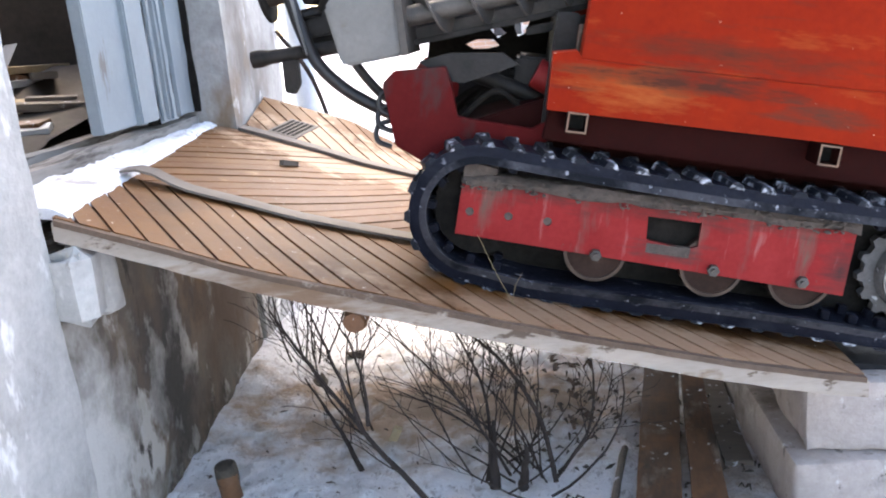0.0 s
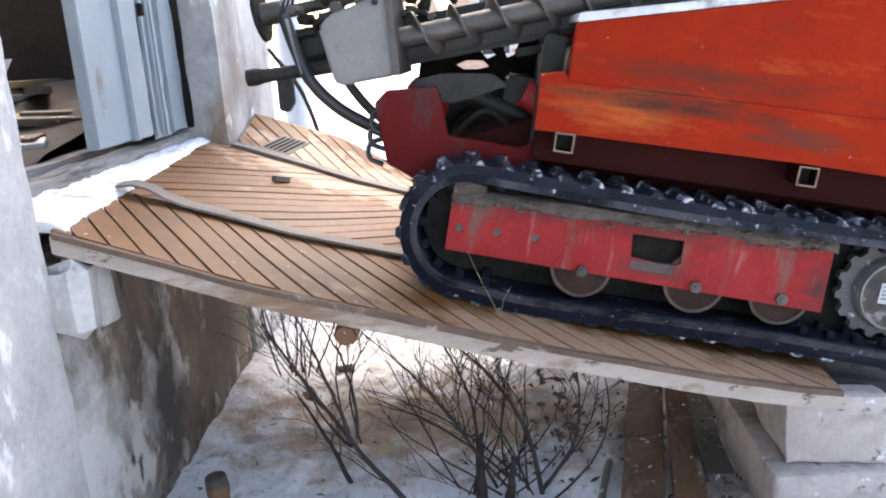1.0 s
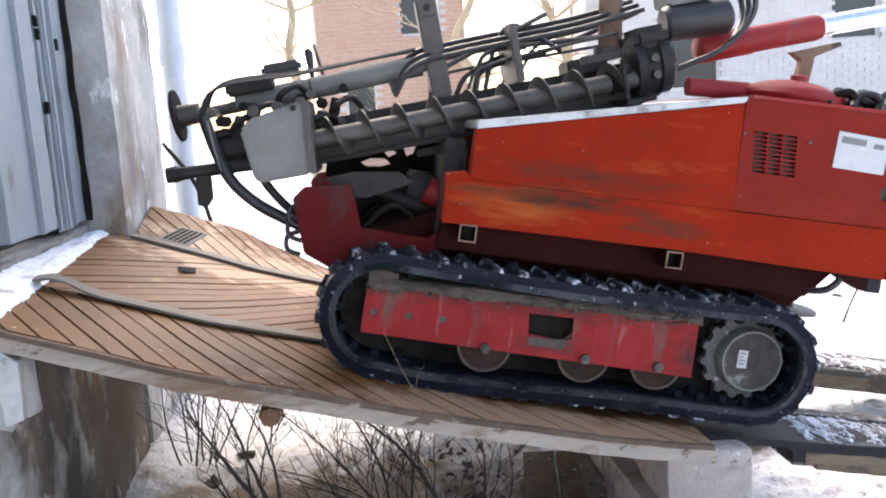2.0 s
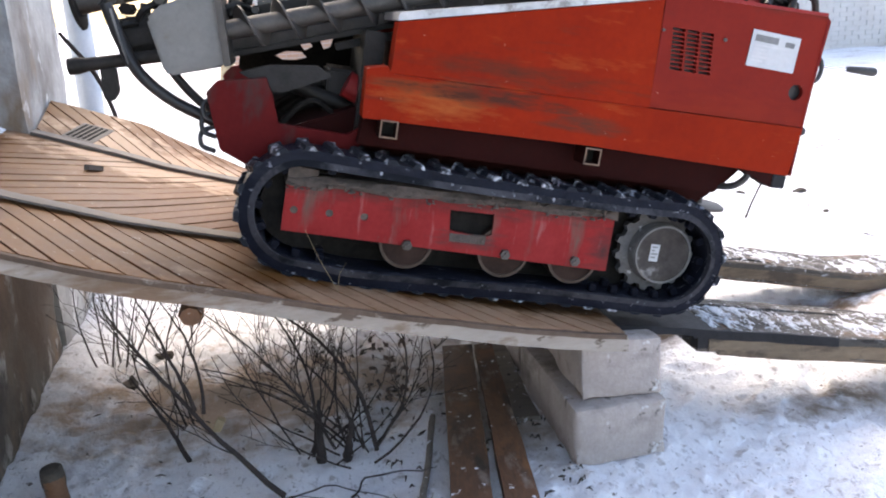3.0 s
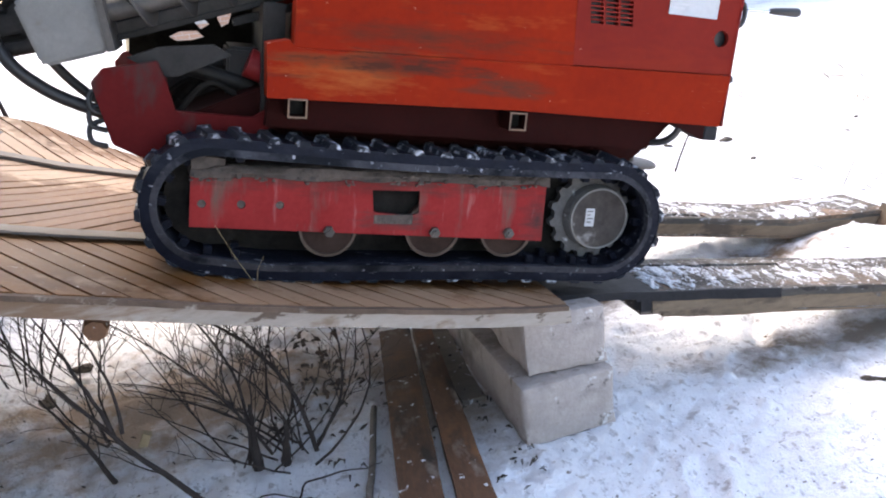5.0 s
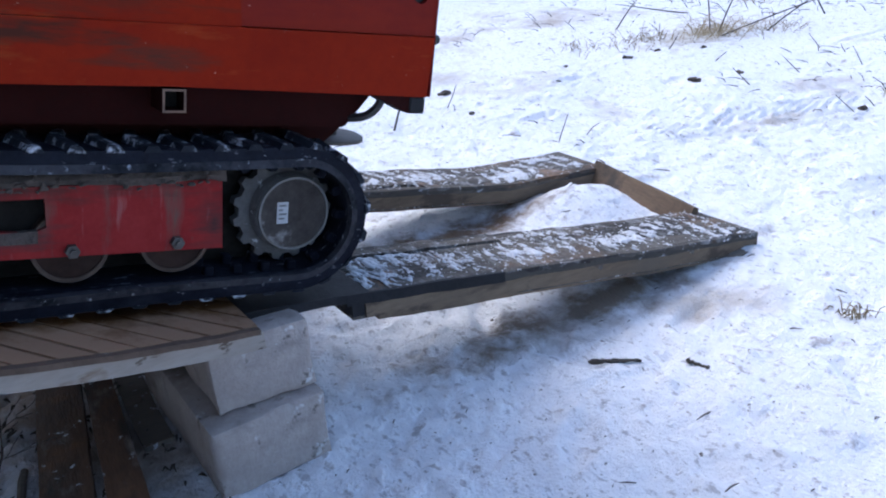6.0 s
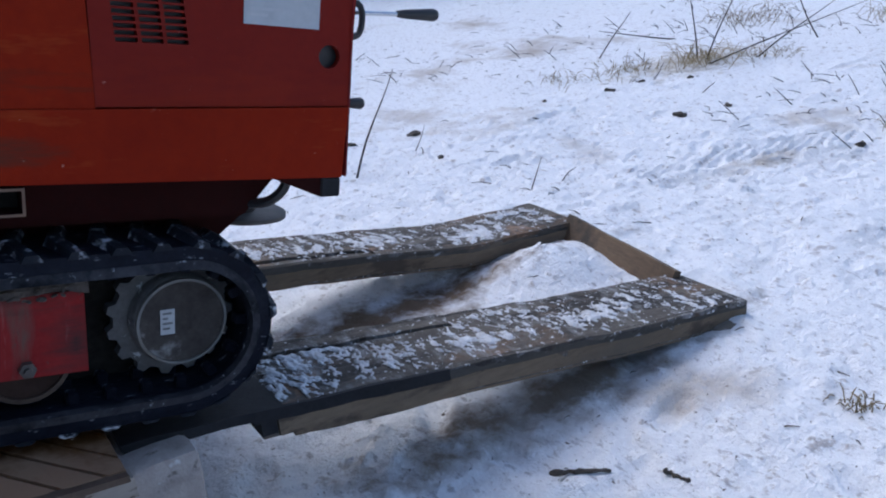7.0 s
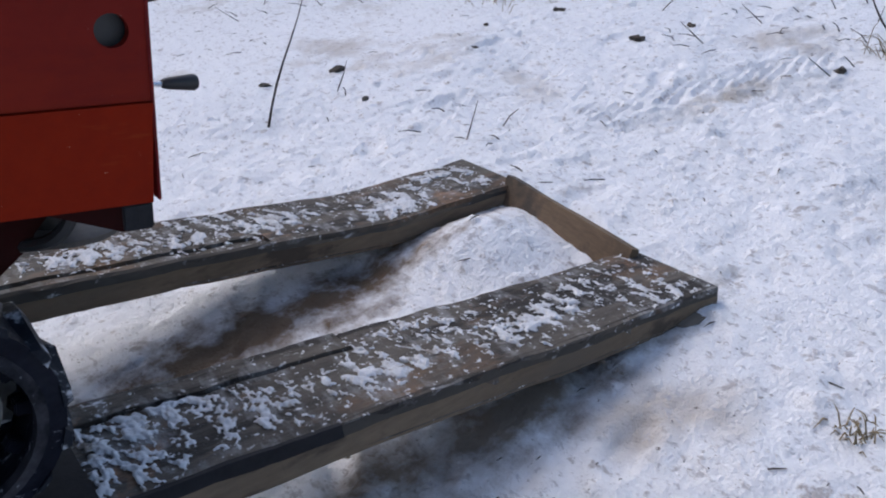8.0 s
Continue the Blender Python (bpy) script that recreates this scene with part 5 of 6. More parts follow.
part("boss", sweep([on_mast(-0.46, 0.42, 0.162), on_mast(-0.37, 0.42, 0.162)], [0.04, 0.035], 18), STEEL, wheel, smooth=True)
jaw = part("jaw", mast_box(-0.34, -0.10, 0.30, 0.55, -0.06, 0.09, 0.01), DARK_STEEL, rig, "dark clamp jaws")
for k in range(3):
    part("pin", cyl_y(-1.70 + 0.075 * k, 0.60 + 0.025 * k, 0.018, 0.24, 0.32, 14), STEEL, jaw, smooth=True)
part("yoke", mast_box(-0.30, -0.06, 0.26, 0.30, 0.00, 0.05, 0.006), DARK_STEEL, jaw)
bar = part("front_bar", sweep([(-1.955, 0.25, 0.355), (-1.93, 0.25, 0.362), (-1.90, 0.25, 0.37), (-1.60, 0.25, 0.45)], [0.026, 0.027, 0.021, 0.021], 16), DARK_STEEL, rig, "rusty bar end", True)
part("hook", prism([(-1.862, 0.365), (-1.815, 0.375), (-1.80, 0.30), (-1.815, 0.268), (-1.845, 0.270)], 0.235, 0.265, bevel=0.004), DARK_STEEL, bar)
part("hose", sweep(smooth_path([(-1.85, 0.22, 0.56), (-1.80, 0.21, 0.46), (-1.74, 0.20, 0.37), (-1.65, 0.20, 0.305), (-1.55, 0.20, 0.265), (-1.46, 0.22, 0.235)], 8), 0.019, 12), BLACK, rig, "thick black hydraulic hose", True)
part("hose", sweep(smooth_path([(-1.70, 0.33, 0.44), (-1.64, 0.33, 0.36), (-1.56, 0.33, 0.29), (-1.48, 0.30, 0.26)], 8), 0.015, 12), BLACK, rig, "", True)
for z in (0.0, 0.045, 0.09):
    part("hose", sweep(smooth_path([(-1.50, 0.14, 0.33 - z), (-1.535, 0.13, 0.31 - z), (-1.53, 0.12, 0.27 - z), (-1.49, 0.13, 0.255 - z)], 6), 0.008, 8), BLACK, rig, "", True)
part("spring_steel", ribbon([(-1.83, 0.19, 0.55), (-1.80, 0.19, 0.47), (-1.77, 0.19, 0.40)], 0.045, 0.006), GREY_PAINT, rig, "bent grey metal strip")
part("post", mast_box(0.43, 0.50, 0.36, 0.46, 0.06, 0.40, 0.006), STEEL, rig, "upright bracket on the mast")
part("post_cap", mast_box(0.432, 0.498, 0.352, 0.359, 0.335, 0.395, 0.003), STEEL, rig, "bright worn plate with a bolt")
part("cap_bolt", sweep([on_mast(0.465, 0.352, 0.365), on_mast(0.465, 0.343, 0.365)], 0.012, 6), DARK_STEEL, rig)
part("post_foot", sweep([(-0.503, 0.40, 0.955), (-0.507, 0.40, 0.985)], 0.06, 16), STEEL, rig, "", True)
part("post", sweep([(-0.505, 0.40, 0.96), (-0.535, 0.40, 1.17)], 0.042, 16), RUST, rig, "rusty round post", True)
part("post_foot", mast_box(0.90, 1.04, 0.30, 0.46, 0.05, 0.10, 0.006), DARK_STEEL, rig)
for k in range(6):
    y, u = 0.30 + 0.055 * k, 0.165 + 0.022 * (k % 3)
    part("hose", sweep(smooth_path([on_mast(0.30, y, 0.09 + 0.01 * k), on_mast(0.38, y, u + 0.01), on_mast(0.55, y + 0.02, u + 0.03), on_mast(0.95, y, u + 0.035), on_mast(1.20, y + 0.03, u + 0.06)], 8), 0.0085, 8), BLACK, rig, "black hydraulic hose along the mast", True)
for k in range(9):
    s0, s1 = rng.uniform(0.42, 0.75), rng.uniform(0.85, 1.25)
    y = rng.uniform(0.32, 0.62)
    part("hose", sweep(smooth_path([on_mast(s0, y, 0.06), on_mast(s0 + 0.06, y, rng.uniform(0.12, 0.2)), on_mast((s0 + s1) / 2, y + 0.03, rng.uniform(0.12, 0.26)), on_mast(s1, y, rng.uniform(0.12, 0.28))], 7), rng.choice((0.006, 0.009)), 7), BLACK, rig, "", True)
for k in range(8):
    s0 = -0.30 + 0.055 * k
    part("fitting", sweep([on_mast(s0, 0.34 - 0.01 * (k % 3), 0.04 + 0.03 * (k % 3)), on_mast(s0 + 0.02, 0.34, 0.09 + 0.03 * (k % 3))], rng.uniform(0.012, 0.022), 10), rng.choice((STEEL, DARK_STEEL)), rig, "", True)
for k in range(18):
    s0, u0 = -0.34 + 0.028 * k, 0.045 + 0.035 * ((k * 7) % 4)
    c = on_mast(s0, 0.30, u0)
    if k % 3:
        part("fitting", prism(ring(c.x, c.z, 0.012 + 0.004 * (k % 4), 6), 0.27 + 0.008 * (k % 5), 0.40), (DARK_STEEL, STEEL, GRIME)[k % 3], rig)
    else:
        part("elbow", sweep(smooth_path([c, c + Vector((0.02, -0.02, 0.03)), c + Vector((0.06, 0.0, 0.045 + 0.01 * (k % 2))), c + Vector((0.10, 0.05, 0.03))], 5), 0.011, 8), DARK_STEEL, rig, "", True)
for k in range(3):
    part("hose", sweep(smooth_path([on_mast(-0.36, 0.30 + 0.06 * k, 0.14), on_mast(-0.27, 0.30 + 0.06 * k, 0.225 + 0.01 * k), on_mast(0.0, 0.32 + 0.06 * k, 0.222 + 0.008 * k), on_mast(0.40, 0.34 + 0.04 * k, 0.235)], 7), 0.0055, 7), BLACK, rig, "", True)
part("clamp", mast_box(-0.26, -0.10, 0.36, 0.48, 0.195, 0.235, 0.008), DARK_STEEL, rig, "dark clamp on the cylinder's foot")
part("lamp_housing", mast_box(-0.14, 0.0, 0.45, 0.56, 0.245, 0.285, 0.012), BLACK, rig)
part("lever", sweep([on_mast(0.03, 0.50, 0.21), on_mast(0.035, 0.50, 0.30), on_mast(0.03, 0.50, 0.315)], [0.008, 0.016, 0.010], 10), BLACK, rig, "short black lever", True)
part("lever", sweep([on_mast(0.07, 0.52, 0.21), on_mast(0.055, 0.52, 0.33)], 0.006, 8), STEEL, rig, "", True)
part("hose_clip", mast_box(0.72, 0.745, 0.28, 0.62, 0.06, 0.25, 0.003), STEEL, rig)
gear = part("gearbox", sweep([on_mast(q, 0.25, 0.035) for q in (1.085, 1.10, 1.13, 1.135, 1.175, 1.18, 1.215, 1.235)], [0.06, 0.098, 0.098, 0.088, 0.088, 0.099, 0.099, 0.070], 26), DARK_STEEL, rig, "dark ribbed gearbox casting", True)
part("neck", mast_box(1.10, 1.22, 0.16, 0.36, 0.09, 0.16, 0.02), DARK_STEEL, gear)
part("flange_plate", mast_box(1.03, 1.042, 0.11, 0.41, 0.075, 0.105, 0.004), DARK_STEEL, gear)
part("flange_plate", mast_box(1.03, 1.042, 0.11, 0.41, -0.085, -0.060, 0.004), DARK_STEEL, gear)
part("flange_plate", mast_box(1.03, 1.042, 0.11, 0.135, -0.058, 0.073, 0.004), DARK_STEEL, gear)
part("side_bar", mast_box(0.90, 1.03, 0.11, 0.13, 0.075, 0.10, 0.003), DARK_STEEL, gear)
part("side_bar", mast_box(1.044, 1.09, 0.13, 0.37, -0.085, -0.065, 0.003), DARK_STEEL, gear)
part("shaft", sweep([on_mast(1.0, 0.20, 0.0), on_mast(1.09, 0.22, 0.01)], 0.04, 16), GRIME, gear, smooth=True)
for k in range(8):
    a = 2 * math.pi * k / 8 + 0.2
    part("bolt", sweep([on_mast(1.205, 0.25 + 0.089 * math.cos(a), 0.035 + 0.089 * math.sin(a)), on_mast(1.228, 0.25 + 0.089 * math.cos(a), 0.035 + 0.089 * math.sin(a))], 0.009, 6), STEEL, gear)
for k in range(2):
    part("plug", sweep([on_mast(1.155, 0.165, 0.0 + 0.055 * k), on_mast(1.155, 0.148, 0.0 + 0.055 * k)], [0.016, 0.014], 8), STEEL, gear)
part("motor", sweep([on_mast(1.24, 0.28, 0.16), on_mast(1.255, 0.28, 0.16), on_mast(1.46, 0.28, 0.15), on_mast(1.475, 0.28, 0.15)], [0.05, 0.062, 0.062, 0.045], 22), BLACK, rig, "black hydraulic motor", True)
part("valve_block", mast_box(1.26, 1.41, 0.24, 0.40, 0.215, 0.29, 0.006), GREY_PAINT, rig, "grey valve block")
for k in range(3):
    part("hose", sweep(smooth_path([on_mast(1.37, 0.24 + 0.05 * k, 0.28), on_mast(1.50, 0.22 + 0.05 * k, 0.30 - 0.02 * k), on_mast(1.55, 0.24 + 0.05 * k, 0.16), on_mast(1.44, 0.26, 0.05), on_mast(1.24, 0.28, 0.0)], 8), 0.010, 8), BLACK, rig, "", True)
lift = part("lift_cylinder", sweep([(-0.20, 0.36, 1.02), (0.20, 0.36, 1.150), (0.222, 0.36, 1.157)], [0.046, 0.046, 0.040], 20), RED, rig, "red hydraulic cylinder with bright rod", True)
part("sleeve", sweep([(-0.215, 0.36, 1.015), (-0.205, 0.36, 1.018), (-0.03, 0.36, 1.075), (-0.02, 0.36, 1.078)], [0.035, 0.050, 0.050, 0.047], 20), RED, lift, "dull red collar round the cylinder", True)
part("rod", sweep([(0.21, 0.36, 1.155), (0.70, 0.36, 1.31)], 0.036, 18), CHROME, lift, smooth=True)
part("rest", prism([(0.13, 1.055), (0.30, 1.115), (0.305, 1.10), (0.215, 1.05), (0.205, 0.865), (0.165, 0.865), (0.172, 1.03)], 0.34, 0.38), RUST, rig, "steel cradle that holds the cylinder")
part("cylinder", sweep([(-0.28, 0.20, 0.872), (-0.07, 0.20, 0.885)], 0.030, 16), RED, rig, "faded red cylinder", True)
bm = lump(0.175, 0.16, 0.055, 3, 0.08, 3)
for v in bm.verts:
    v.co += Vector((0.085, 0.20, 0.885))
    v.co.z = max(v.co.z, 0.862)
part("fuel_tank", bm, RED, rig, "rounded red tank cover", True)
part("filler_cap", sweep([(0.09, 0.18, 0.93), (0.09, 0.18, 0.955), (0.09, 0.18, 0.96)], [0.028, 0.028, 0.02], 18), RED, rig, "", True)
for k in range(5):
    part("hose", sweep(smooth_path([(0.22 + 0.03 * k, 0.10, 0.868), (0.26 + 0.025 * k, 0.14 + 0.03 * k, 0.905 + 0.008 * k), (0.33 + 0.01 * k, 0.12, 0.89), (0.38, 0.20, 0.872)], 6), 0.011, 8), BLACK, rig, "", True)
for k in range(9):
    x, y = 0.17 + 0.022 * k, 0.06 + 0.03 * (k % 4)
    part("hose", sweep(smooth_path([(x - 0.03, y, 0.868), (x, y + 0.03, 0.90 + 0.012 * (k % 3)), (x + 0.05, y + 0.01, 0.915 - 0.008 * (k % 4)), (x + 0.09, y + 0.04, 0.872)], 6), 0.012, 8), (GRIME, BLACK, DARK_STEEL)[k % 3], rig, "", True)

# ---- the yard behind ----
def brick_building(name, x0, x1, y, z0, z1, depth, rot, mat, label, windows):
    """A far building: walls with courses of bricks, windows set in."""
    t = thing(name, pose(x0, y, 0, 0, 0, rot), label, "building")
    ln = x1 - x0
    holes = [[(a, b), (a + w, b), (a + w, b + h), (a, b + h)] for a, b, w, h in windows]
    part("wall", prism([(0, z0), (ln, z0), (ln, z1), (0, z1)], 0, 0.35, holes), MORTAR, t)
    part("side_wall", box(0, 0.35, 0.352, depth, z0, z1), mat, t)
    part("side_wall", box(ln - 0.35, ln, 0.352, depth, z0, z1), mat, t)
    part("roof", box(-0.25, ln + 0.25, -0.3, depth + 0.2, z1 + 0.003, z1 + 0.25, 0.02), SNOW_CLEAN, t, "snow-covered roof")
    bm = bmesh.new()
    rows = int((z1 - z0) / 0.085)
    rng = random.Random(3)
    for r in range(rows):
        z = z0 + 0.085 * r
        x = -0.13 * (r % 2)
        while x < ln:
            a, b = max(x + 0.006, 0), min(x + 0.252, ln)
            if b - a > 0.04 and not any(h[0][0] - 0.02 < (a + b) / 2 < h[1][0] + 0.02 and h[0][1] < z + 0.04 < h[2][1] for h in holes):
                box(a, b, -0.012 - rng.uniform(0, 0.006), 0.001, z + 0.005, z + 0.078, 0, bm)
            x += 0.258
    tagged(part("brickwork", bm, mat, t), kind="stuff")
    for a, b, w, h in windows:
        win = part("window", prism([(a, b), (a + w, b), (a + w, b + h), (a, b + h)], 0.10, 0.16, [[(a + 0.07, b + 0.07), (a + 0.07, b + h - 0.07), (a + w - 0.07, b + h - 0.07), (a + w - 0.07, b + 0.07)]]), WHITE_BRICK, t)
        part("pane", box(a + 0.06, a + w - 0.06, 0.12, 0.13, b + 0.06, b + h - 0.06), GLASS_DARK, win)
    return t


brick_building("brick_house", 3.9, 13.0, 14.6, -0.2, 4.6, 6.0, -8, WHITE_BRICK, "long whitewashed brick building with a snowy roof", [(1.2, 1.7, 1.2, 1.3), (4.3, 2.4, 0.9, 1.4), (6.6, 2.4, 0.9, 1.4)])
brick_building("brick_house", -1.1, 2.0, 17.0, -0.2, 6.2, 5.0, 4, BRICK, "red brick building behind bare trees", [(0.5, 1.0, 0.7, 1.4), (1.7, 3.2, 0.9, 1.4)])


# ---- plants ----
def grow(rng, start, direction, length, radius, depth, out, bend=0.25, droop=0.0):
    """A branch with side twigs: adds (points, radii) to out."""
    pts, rad, d, p = [start.copy()], [radius], direction.normalized(), start.copy()
    n = 7
    for k in range(n):
        d = (d + Vector((rng.gauss(0, bend), rng.gauss(0, bend), rng.gauss(0, bend * 0.6) - droop)) * 0.5).normalized()
        p = p + d * length / n
        pts.append(p.copy())
        rad.append(radius * (1 - 0.8 * (k + 1) / n))
        if depth and k > 0 and rng.random() < 0.8:
            s = (d + Vector((rng.uniform(-1, 1), rng.uniform(-1, 1), rng.uniform(-0.3, 0.8)))).normalized()
            grow(rng, p.copy(), s, length * rng.uniform(0.3, 0.55), rad[-1] * 0.65, depth - 1, out, bend, droop)
    out.append((pts, rad))


def shrub(base, stems, seed, label, mat=BARK, top=0.62):
    """A bare shrub; stems: (dx, dy, dz, length, radius, depth) each."""
    rng = random.Random(seed)
    t = thing("bare_shrub", Matrix.Translation(base), label, "shrub")
    for dx, dy, dz, ln, r, depth in stems:
        out = []
        grow(rng, Vector((rng.uniform(-0.05, 0.05), rng.uniform(-0.05, 0.05), -0.03)), Vector((dx, dy, dz)), ln, r, depth, out)
        bm = bmesh.new()
        for pts, rad in out:
            pts = [Vector((q.x, q.y, min(q.z, top - base[2] - 0.02 * (q.z > top - base[2])))) for q in pts]
            sweep(pts, rad, 5, bm, False)
        part("stem", bm, mat, t, smooth=True)
    return t


def bowed(t, x0, z0, x1, z1, bow, y, r, twigs, seed, lean=0.12):
    """One bowed stem with side twigs as a part of t: from (x0, z0) to (x1, z1), at the depth y."""
    rng = random.Random(seed)
    ln = math.hypot(x1 - x0, z1 - z0)
    nx, nz = -(z1 - z0) / ln, (x1 - x0) / ln
    ya, yb = y + rng.uniform(-0.03, 0.03), y + rng.uniform(-lean, lean)
    pts = []
    for k in range(13):
        f = k / 12
        o = bow * 4 * f * (1 - f) + 0.008 * noise.noise(Vector((f * 7, seed * 3.3, 0)))
        pts.append(Vector((x0 + (x1 - x0) * f + nx * o, ya + (yb - ya) * f, z0 + (z1 - z0) * f + nz * o)))
    stem = part("stem", sweep(pts, [r * (1 - 0.72 * k / 12) for k in range(13)], 7), BARK, t, smooth=True)
    out = []
    for _ in range(twigs):
        k = rng.randrange(3, 12)
        d = (pts[k] - pts[k - 1]).normalized()
        side = (d + Vector((rng.uniform(-0.9, 0.9), rng.uniform(-0.5, 0.5), rng.uniform(-0.2, 0.7)))).normalized()
        grow(rng, pts[k].copy(), side, ln * rng.uniform(0.25, 0.6), min(r * 0.38, 0.0032), 1, out, 0.3)
    for p, q in out:
        p = [Vector((v.x, v.y, min(v.z, spread(v.x, RX, RZ) - 0.075))) for v in p]
        part("twig", sweep(p, [max(w * 0.85, 0.0009) for w in q], 5), BARK, stem, smooth=True)


bush = thing("bare_shrub", Matrix(), "bare dark shrub with cut stems growing from the snow", "shrub")
STEMS = ((0.08, 0.04, -0.36, 0.62, -0.07, 0.012, 5), (-0.14, 0.02, -0.28, 0.61, -0.045, 0.010, 5), (-0.11, 0.02, -0.10, 0.24, 0.002, 0.021, 0), (-0.02, 0.02, 0.0, 0.21, 0.0, 0.020, 0),
         (0.08, 0.04, 0.18, 0.49, -0.046, 0.009, 6), (0.09, 0.05, 0.28, 0.40, -0.024, 0.006, 4), (-0.06, 0.06, -0.42, 0.62, -0.02, 0.008, 5), (0.04, 0.05, 0.07, 0.54, 0.011, 0.005, 4),
         (-0.03, 0.06, -0.10, 0.57, 0.055, 0.006, 4), (-0.18, 0.05, -0.40, 0.58, 0.004, 0.005, 4), (-0.09, 0.04, 0.02, 0.56, 0.03, 0.005, 4))
for k, (x0, z0, x1, z1, bow, r, n) in enumerate(STEMS):
    bowed(bush, x0, z0, x1, z1, bow * 1.7, 1.90, r * (0.72 if n else 0.9), n + 3, k + 1)
rng = random.Random(12)
for k in range(16):  # thinner shoots crossing one another
    x0 = rng.uniform(-0.18, 0.12)
    x1 = x0 + rng.choice((-0.48, -0.36, -0.22, -0.05, 0.10, 0.20, 0.30)) + rng.uniform(-0.06, 0.06)
    bowed(bush, x0, 0.03, x1, rng.uniform(0.22, 0.60), rng.uniform(-0.13, 0.09), rng.uniform(1.82, 2.10), rng.uniform(0.0028, 0.0050), 1, 200 + k)
for k in range(26):  # withered leaves that still hang on
    x, z = rng.gauss(0.17, 0.05), rng.uniform(0.18, 0.46)
    leaf = part("leaf", ribbon([(-0.014, 0, 0), (-0.005, 0, 0.004), (0.006, 0, 0.003), (0.014, 0, -0.003)], rng.uniform(0.010, 0.018), 0.0015), DEAD_LEAF, bush)
    leaf.matrix_local = pose(x, 1.90 + rng.uniform(-0.05, 0.05), z, rng.uniform(-70, 70), rng.uniform(-80, 80), rng.uniform(0, 180))
bush = thing("bare_shrub", Matrix(), "thin bare twigs at the foot of the wall", "shrub")
for k in range(6):
    bowed(bush, -1.05 + 0.03 * k, 0.02, -1.08 + 0.09 * k, 0.62 + 0.03 * (k % 3), 0.05 - 0.03 * (k % 3), 2.95 + 0.06 * (k % 2), 0.0045, 6, 40 + k)
bush = thing("bare_shrub", Matrix(), "thin bare shrub in the snow under the ramp", "shrub")
for k, (x0, x1, z1) in enumerate(((-0.60, -0.72, 0.5), (-0.60, -0.50, 0.62), (-0.58, -0.40, 0.55))):
    bowed(bush, x0, 0.0, x1, z1, 0.09, 2.3, 0.0045, 6, 60 + k)
branch = thing("fallen_branch", Matrix(), "dead branch lying aslant in the snow", "branch")
bowed(branch, -0.24, 0.015, -0.70, 0.70, 0.02, 1.72, 0.0105, 8, 71, 0.03)
bowed(branch, -0.47, 0.36, -0.61, 0.74, -0.007, 1.72, 0.007, 3, 72, 0.03)
bowed(branch, -0.45, 0.34, -0.54, 0.72, -0.033, 1.72, 0.006, 3, 73, 0.03)
branch = thing("fallen_branch", Matrix(), "short dead branch stuck in the snow", "branch")
bowed(branch, -0.57, 0.0, -0.72, 0.35, -0.008, 2.05, 0.010, 2, 75, 0.03)
chunk = mesh_object("wood_splinter", rough_block(-0.018, 0.018, -0.012, 0.012, -0.02, 0.07, 0.03, 0.004, 3), PALE_BARK)
chunk.matrix_world = pose(-0.49, 2.25, ground_z(-0.49, 2.25), 20, 25, 0)
tagged(chunk, "pale wood splinter sticking out of the snow", "splinter")
for k, (x, y, ln, rz) in enumerate(((-0.42, 1.56, 0.8, 10), (-0.15, 1.60, 0.7, -5), (-0.65, 1.45, 0.45, 65), (0.12, 1.72, 0.4, 30))):
    pts = [(s * ln * 0.8, 0.10 * ln * math.sin(5 * s + k) + 0.03 * noise.noise(Vector((s * 6, k, 0))), 0.012 + 0.03 * (0.25 - s * s) * 4) for s in np.linspace(-0.5, 0.5, 17)]
    ob = mesh_object("twig", sweep(pts, [0.0042 - 0.0002 * i for i in range(17)], 6), BARK, True)
    ob.matrix_world = pose(x, y, ground_z(x, y), 0, 0, rz)
    tagged(ob, "thin dead twig lying on the snow", "twig", "twigs on the snow")
st = thing("stump", pose(-0.965, 1.885, 0.0, 6, -4, 0), "short dark stump with a pale cut end", "stump")
part("trunk", sweep([(0, 0, -0.04), (0, 0, 0.05), (0.004, 0, 0.10), (0.004, 0, 0.115)], [0.036, 0.034, 0.036, 0.030], 14), BROWN_BOARD, st, smooth=True)
part("bark", sweep([(0, 0.004, 0.072), (0.002, 0.004, 0.10), (0.004, 0.004, 0.132), (0.004, 0.004, 0.137)], [0.0375, 0.038, 0.035, 0.028], 14), LITTER, st, smooth=True)


def tree(x, y, h, seed, mat, label):
    rng = random.Random(seed)
    t = thing("bare_tree", pose(x, y, hill(x, y) - 0.1), label, "tree")
    pts = [Vector((rng.gauss(0, 0.05) * k, rng.gauss(0, 0.05) * k, h * k / 8)) for k in range(9)]
    part("trunk", sweep(smooth_path(pts, 3), [0.14 * h / 6 * (1 - 0.85 * k / 24) for k in range(25)], 10), mat, t, smooth=True)
    bm = bmesh.new()
    out = []
    for k in range(2, 9):
        for _ in range(3):
            a = rng.uniform(0, 2 * math.pi)
            grow(rng, pts[k].copy(), Vector((math.cos(a), math.sin(a), rng.uniform(0.1, 0.7))), h * 0.32, 0.035 * h / 6, 2, out)
    for p, r in out:
        sweep(p, r, 4, bm, False)
    tagged(part("crown", bm, mat, t), kind="stuff")


tree(-0.9, 11.0, 4.6, 2, PALE_BARK, "bare young tree with pale yellowish bark")
tree(1.3, 12.5, 5.0, 3, PALE_BARK, "bare young tree with pale yellowish bark")
tree(2.9, 13.0, 5.5, 4, PALE_BARK, "bare young tree with pale yellowish bark")

